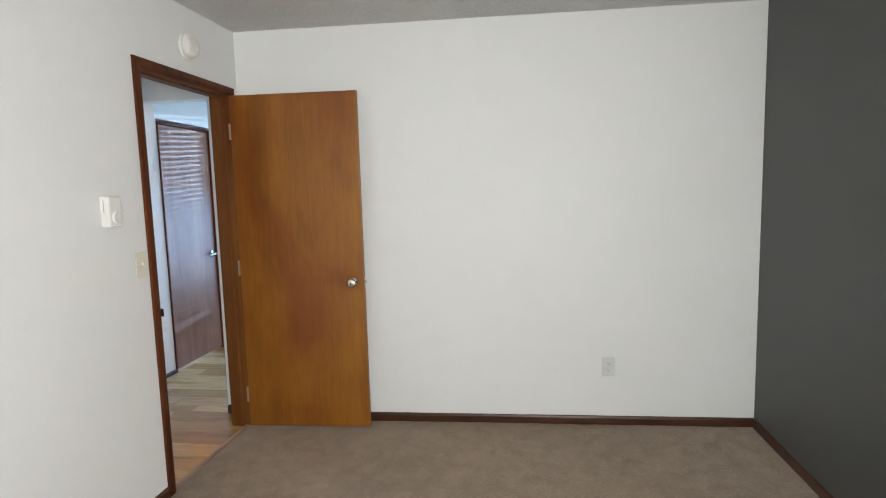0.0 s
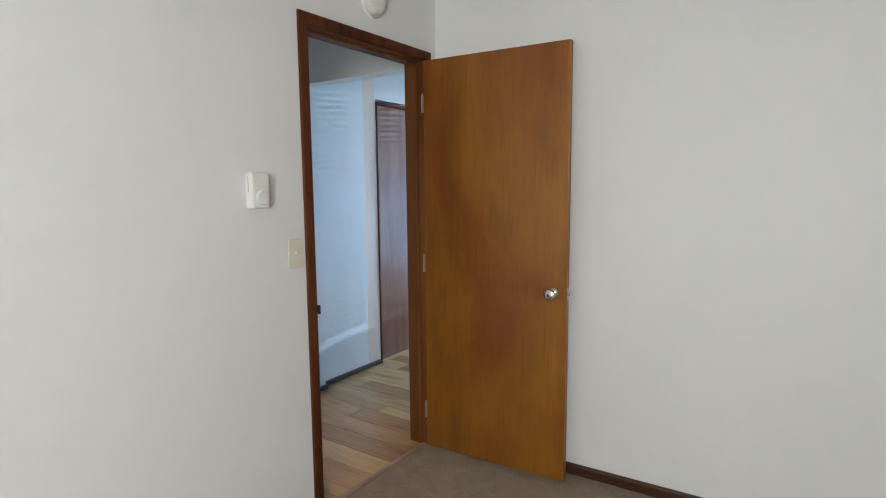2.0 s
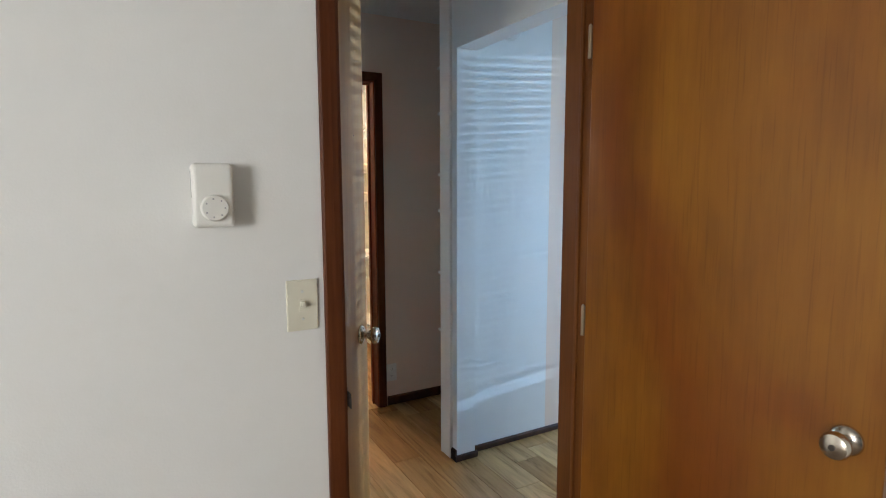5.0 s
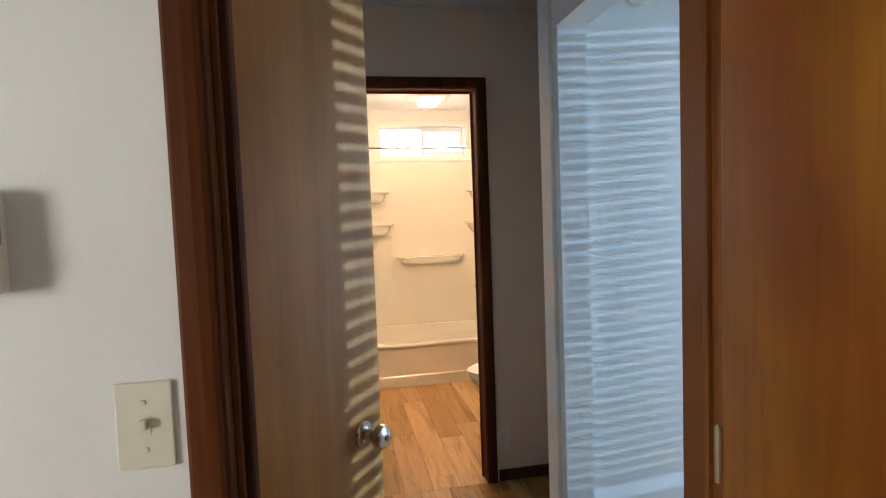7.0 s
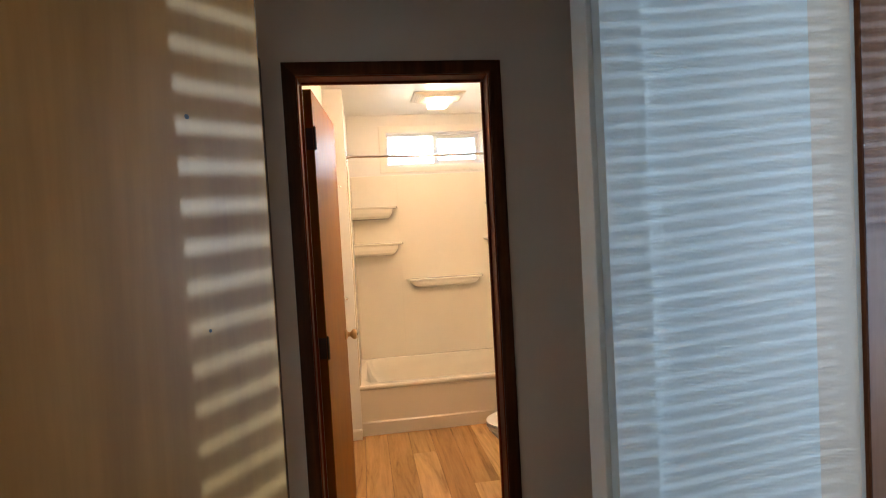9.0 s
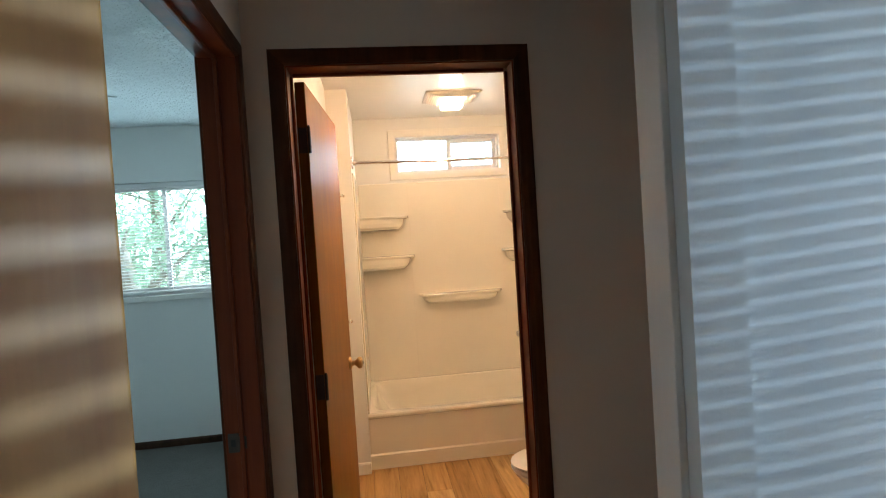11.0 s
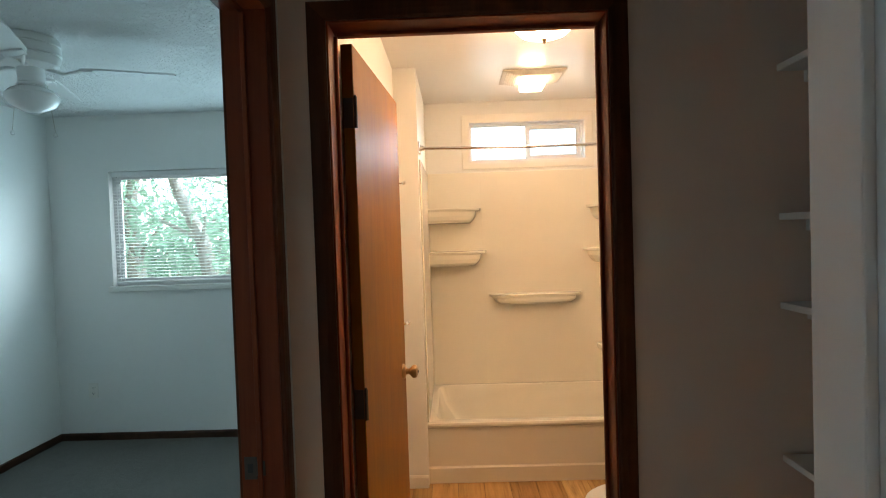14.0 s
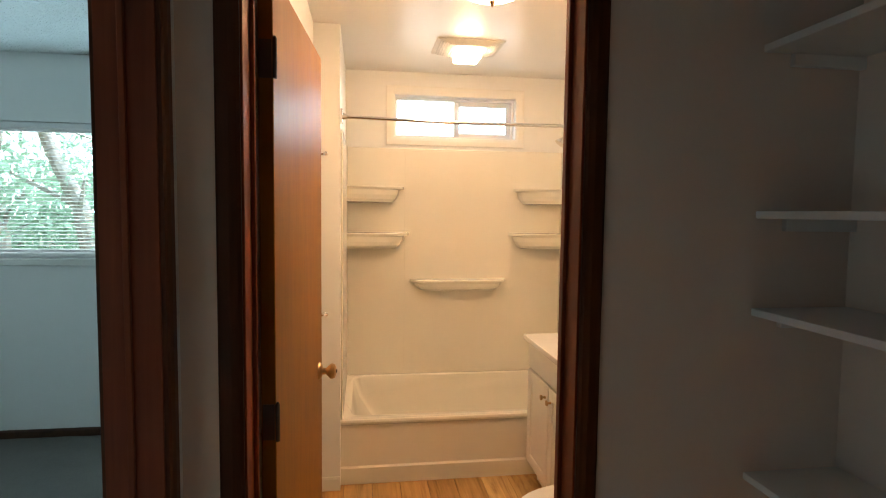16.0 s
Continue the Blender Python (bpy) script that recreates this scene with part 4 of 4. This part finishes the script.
sw = tagged(empty("light_switch", pose(XA, 2.357, 1.161, 90, 0, 90)), "almond toggle light switch plate", "light switch")
part("plate", new_box(-0.036, -0.059, 0.0005, 0.036, 0.059, 0.0065, bevel=0.003, seg=3), ALMOND, sw)
part("toggle", box(bmesh.new(), -0.005, -0.003, 0.006, 0.005, 0.010, 0.018, bevel=0.002), ALMOND, sw)
part("toggle_surround", new_box(-0.008, -0.014, 0.0064, 0.008, 0.014, 0.0074, bevel=0.0004), ALMOND, sw)
for z in (-0.032, 0.032):
    part("screw", lathe(bmesh.new(), ((0, 0.0062), (0.0035, 0.0062), (0.003, 0.0078), (0, 0.008)), 12, Matrix.Translation((0, z, 0))), OUTLET_WHITE, sw)


def outlet(m, material, label):
    o = tagged(empty("wall_outlet", m), label, "outlet")
    part("plate", new_box(-0.036, -0.058, 0.0005, 0.036, 0.058, 0.006, bevel=0.003, seg=3), material, o)
    for z in (-0.021, 0.021):
        r = part("receptacle", lathe(bmesh.new(), ((0, 0.0058), (0.0165, 0.0058), (0.016, 0.0078), (0, 0.008)), 20, Matrix.Translation((0, z, 0))), material, o)
        for x in (-0.006, 0.006):
            part("slot", new_box(x - 0.001, z - 0.002, 0.0079, x + 0.001, z + 0.006, 0.0083), SLOT, r)
        part("ground_hole", lathe(bmesh.new(), ((0, 0.0079), (0.0022, 0.0079), (0, 0.0083)), 10, Matrix.Translation((0, z - 0.0075, 0))), SLOT, r)
    return o


outlet(pose(0.60, 3.4255, 0.372, 90, 0, 2.0), OUTLET_WHITE, "white duplex wall outlet on the plain wall")
outlet(pose(-6.20, 0.155, 0.385, 90, 0, 90), PLASTIC, "white duplex outlet under the bedroom window")
outlet(pose(XB, 3.43, 0.22, 90, 0, 90), PLASTIC, "white duplex outlet near the hall alcove")

sm = tagged(empty("smoke_detector", pose(XA, 2.845, 2.245, 90, 0, 90)), "round white smoke detector above the door", "smoke detector")
part("base", lathe(bmesh.new(), ((0, 0.001), (0.070, 0.001), (0.070, 0.010), (0.066, 0.014), (0, 0.0145)), 40), PLASTIC, sm, "", True)
part("cover", lathe(bmesh.new(), ((0.060, 0.0142), (0.062, 0.020), (0.060, 0.036), (0.050, 0.046), (0.030, 0.050), (0, 0.051)), 40), PLASTIC, sm, "", True)
part("test_button", lathe(bmesh.new(), ((0, 0.0505), (0.010, 0.0505), (0.009, 0.053), (0, 0.0535)), 18, Matrix.Translation((0.018, -0.012, 0))), PLASTIC, sm, "", True)

# second smoke detector, on the living room wall
sm2 = tagged(empty("smoke_detector", pose(-2.785, 3.76, 2.235, 90, 0, 90)), "round white smoke detector high on the striped wall", "smoke detector")
part("base", lathe(bmesh.new(), ((0, 0.001), (0.070, 0.001), (0.070, 0.010), (0.066, 0.014), (0, 0.0145)), 40), PLASTIC, sm2, "", True)
part("cover", lathe(bmesh.new(), ((0.060, 0.0142), (0.062, 0.020), (0.060, 0.036), (0.050, 0.046), (0.030, 0.050), (0, 0.051)), 40), PLASTIC, sm2, "", True)

# ---- ceiling fan in the second bedroom ----
fan = tagged(empty("ceiling_fan", pose(-4.65, 0.985, H)), "white hugger ceiling fan with an opal glass light", "ceiling fan")
part("motor", lathe(bmesh.new(), ((0, -0.001), (0.115, -0.001), (0.122, -0.02), (0.122, -0.035), (0.117, -0.038), (0.122, -0.042), (0.126, -0.08), (0.118, -0.084), (0.122, -0.09), (0.110, -0.125), (0.07, -0.14), (0, -0.142)), 40), FAN_WHITE, fan, "", True)
part("light_fitter", lathe(bmesh.new(), ((0, -0.14), (0.052, -0.14), (0.054, -0.165), (0.052, -0.205), (0.060, -0.212), (0.058, -0.222), (0, -0.223)), 32), FAN_WHITE, fan, "", True)
part("globe", lathe(bmesh.new(), ((0.048, -0.215), (0.052, -0.225), (0.085, -0.24), (0.107, -0.262), (0.108, -0.285), (0.090, -0.312), (0.045, -0.335), (0.02, -0.345), (0, -0.346)), 36), OPAL, fan, "opal glass schoolhouse globe", True)


def blade():
    bm = bmesh.new()
    outline = [(0.20, -0.045), (0.23, -0.055), (0.50, -0.068), (0.575, -0.066), (0.605, -0.045), (0.610, 0.0), (0.605, 0.045), (0.575, 0.066), (0.50, 0.068), (0.23, 0.055), (0.20, 0.045)]
    return prism(bm, outline, -0.004, 0.004)


def blade_arm():
    bm = bmesh.new()
    tube(bm, (0.06, 0, -0.008), (0.13, 0, -0.028), 0.010, 0.008, 10)
    tube(bm, (0.13, 0, -0.028), (0.20, 0.030, -0.010), 0.008, 0.007, 10)
    tube(bm, (0.13, 0, -0.028), (0.20, -0.030, -0.010), 0.008, 0.007, 10)
    box(bm, 0.19, -0.042, -0.013, 0.255, 0.042, -0.0045, bevel=0.003)
    return bm


arm0 = blade0 = None
for k in range(4):
    m = Matrix.Translation((0, 0, -0.128)) @ Matrix.Rotation(radians(112 + 90 * k), 4, "Z") @ Matrix.Rotation(radians(12), 4, "X")
    if blade0 is None:
        arm0 = part("blade_arm", blade_arm(), FAN_WHITE, fan, "", True, m)
        blade0 = part("blade", blade(), FAN_WHITE, fan, "", False, m)
    else:
        for nm, src in (("blade_arm", arm0), ("blade", blade0)):
            o = new(nm, src.data)
            o.parent, o.matrix_basis = fan, m
for x, y, z in ((0.035, -0.045, -0.43), (-0.03, 0.05, -0.43)):
    ch = part("pull_chain", tube(bmesh.new(), (x, y, -0.21), (x * 1.4, y * 1.4, z), 0.0012, seg=6), NICKEL, fan)
    part("chain_fob", lathe(bmesh.new(), ((0, z - 0.022), (0.007, z - 0.020), (0.008, z - 0.010), (0.003, z), (0, z + 0.001)), 12, Matrix.Translation((x * 1.4, y * 1.4, 0))), OPAL, ch, "small white chain fob", True)

# ---- outdoors ----
def backdrop():
    """Hazy bright sky low over the horizon, far beyond the garden."""
    bm = bmesh.new()
    lo = [bm.verts.new((-90 * math.cos(a), -90 * math.sin(a), -2)) for a in [radians(-75 + 10 * k) for k in range(16)]]
    hi = [bm.verts.new((v.co.x, v.co.y, 55)) for v in lo]
    for k in range(15):
        bm.faces.new((lo[k], lo[k + 1], hi[k + 1], hi[k]))
    return bm


tagged(part("backdrop", backdrop(), glow("hazy_sky", (0.68, 0.87, 1.0), 9.0)), "hazy bright sky beyond the garden", "sky", "", "structure")

bm = bmesh.new()
R = 900.0
ring = [bm.verts.new((R * math.cos(2 * math.pi * k / 48), R * math.sin(2 * math.pi * k / 48), -0.45)) for k in range(48)]
bm.faces.new(ring)
tagged(part("ground", bm, LAWN), "dry patchy lawn around the house", "ground", "", "structure")


def tree(x, y, height, spread, leaves, lean=0.0, seed=1, leafmat=None, label="", sway=None, bark=None):
    rnd = random.Random(seed)
    t = tagged(empty("tree", Matrix.Translation((x, y, -0.45))), label or "leafy green tree with a pale trunk", "tree")
    bm = bmesh.new()
    pts = [Vector((0, 0, 0))]
    for k in range(1, 7):
        pts.append(Vector((lean * k / 6 * height * 0.5 + rnd.uniform(-0.08, 0.08), (lean * 0.6 if sway is None else sway) * k / 6 * height * 0.5 + rnd.uniform(-0.08, 0.08), height * 0.75 * k / 6)))
    r = 0.05 + height * 0.022
    for k in range(6):
        tube(bm, pts[k], pts[k + 1], r * (1 - k / 7), r * (1 - (k + 1) / 7), 10)
    ends = []
    for k in range(14):
        i = rnd.randint(2, 6)
        a = rnd.uniform(0, 2 * math.pi)
        e = pts[i] + Vector((math.cos(a), math.sin(a), rnd.uniform(0.1, 0.8))) * spread * rnd.uniform(0.5, 1.0)
        tube(bm, pts[i], e, r * 0.35 * (1 - i / 9), 0.01, 7)
        ends.append((pts[i], e))
    part("trunk", bm, bark or BARK, t)
    verts, faces = [], []
    for k in range(leaves):
        a, e = rnd.choice(ends)
        p = a.lerp(e, rnd.uniform(0.35, 1.08)) + Vector((rnd.gauss(0, 1), rnd.gauss(0, 1), rnd.gauss(0, 0.8))) * spread * 0.2
        s = rnd.uniform(0.05, 0.11)
        q = Euler((rnd.uniform(0, 6.3), rnd.uniform(0, 6.3), rnd.uniform(0, 6.3))).to_matrix()
        b0 = len(verts)
        for c in ((-s, 0, 0), (0, -s * 0.45, 0.01), (s, 0, 0), (0, s * 0.45, 0.01)):
            verts.append(p + q @ Vector(c))
        faces.append((b0, b0 + 1, b0 + 2, b0 + 3))
    me = bpy.data.meshes.new("crown")
    me.from_pydata(verts, [], faces)
    me.materials.append(leafmat or LEAF)
    o = new("crown", me)
    o.parent = t
    o["kind"] = "stuff"
    return t


tree(-11.5, -2.6, 6.5, 1.9, 1500, 0.30, 3)
tree(-14.5, 0.2, 8.0, 2.6, 2000, 0.0, 5)
tree(-13.5, -6.5, 8.5, 2.8, 3200, -0.1, 7)
tree(-18.0, -3.2, 9.0, 3.2, 5200, 0.05, 9, LEAF_DARK, "dark green tree behind the garden")
tree(-10.2, 1.6, 3.2, 1.2, 700, 0.1, 11)
tree(-19.0, -9.0, 10.0, 3.4, 5200, 0.0, 13, LEAF_DARK, "dark green tree behind the garden")

tree(-9.4, 0.12, 5.2, 1.4, 500, 0.0, 21, None, "slender leaning tree, sun glare painted into its whitened trunk", -0.48, SUNLIT_BARK)

# shrubs under the trees
for x, y, h, seed in ((-12.8, -3.6, 2.7, 31), (-13.3, -1.9, 2.9, 33), (-12.6, 0.2, 2.6, 35), (-14.2, -5.2, 3.1, 37)):
    tree(x, y, h, 1.15, 1500, 0.0, seed, LEAF_DARK if seed % 4 == 3 else LEAF, "dense green shrub in the garden")

# ---- floor planks, last ----
def planks(name, x0, y0, x1, y1, label, seed):
    """Vinyl planks that run along x, each with its own bevelled edges."""
    fl = tagged(empty(name, Matrix.Translation((x0, y0, 0))), label, "floor", "", "structure")
    rnd = random.Random(seed)
    w, L = 0.152, 1.22
    shared = {}
    rows = int(math.ceil((y1 - y0) / w))
    for r in range(rows):
        ya = r * w
        yb = min(ya + w, y1 - y0)
        x = -round(rnd.uniform(0.0, 1.0) * 12) / 12 * L
        while x < x1 - x0 - 1e-4:
            a, b = max(0.0, x), min(x1 - x0, x + L)
            x += L
            if b - a < 0.02:
                continue
            key = (round(b - a, 3), round(yb - ya, 3))
            at = Matrix.Translation((a, ya, 0))
            if key not in shared:
                bm = bmesh.new()
                g, e = 0.0006, 0.0016
                lx, ly = b - a, yb - ya
                lo = [bm.verts.new(p) for p in ((g, g, -0.004), (lx - g, g, -0.004), (lx - g, ly - g, -0.004), (g, ly - g, -0.004))]
                md = [bm.verts.new((v.co.x, v.co.y, -0.0014)) for v in lo]
                hi = [bm.verts.new(p) for p in ((g + e, g + e, 0), (lx - g - e, g + e, 0), (lx - g - e, ly - g - e, 0), (g + e, ly - g - e, 0))]
                for p, q in ((lo, md), (md, hi)):
                    for k in range(4):
                        bm.faces.new((p[k], p[(k + 1) % 4], q[(k + 1) % 4], q[k]))
                bm.faces.new(hi)
                o = part("plank", bm, PLANK, fl, "", False, at)
                shared[key] = o.data
            else:
                o = new("plank", shared[key])
                o.parent, o.matrix_basis = fl, at
    return fl


planks("floor_hall", XB, 2.37, -1.66, 3.53, "warm brown wood-look vinyl plank floor", 4)
planks("floor_living", -2.885, 3.53, 1.505, 6.0, "warm brown wood-look vinyl plank floor", 5)
planks("floor_alcove", XB, 3.53, -2.885, 4.04, "warm brown wood-look vinyl plank floor", 6)
planks("floor_bathroom", -5.365, 2.592, XB - 0.0, 4.25, "warm brown wood-look vinyl plank floor", 8)
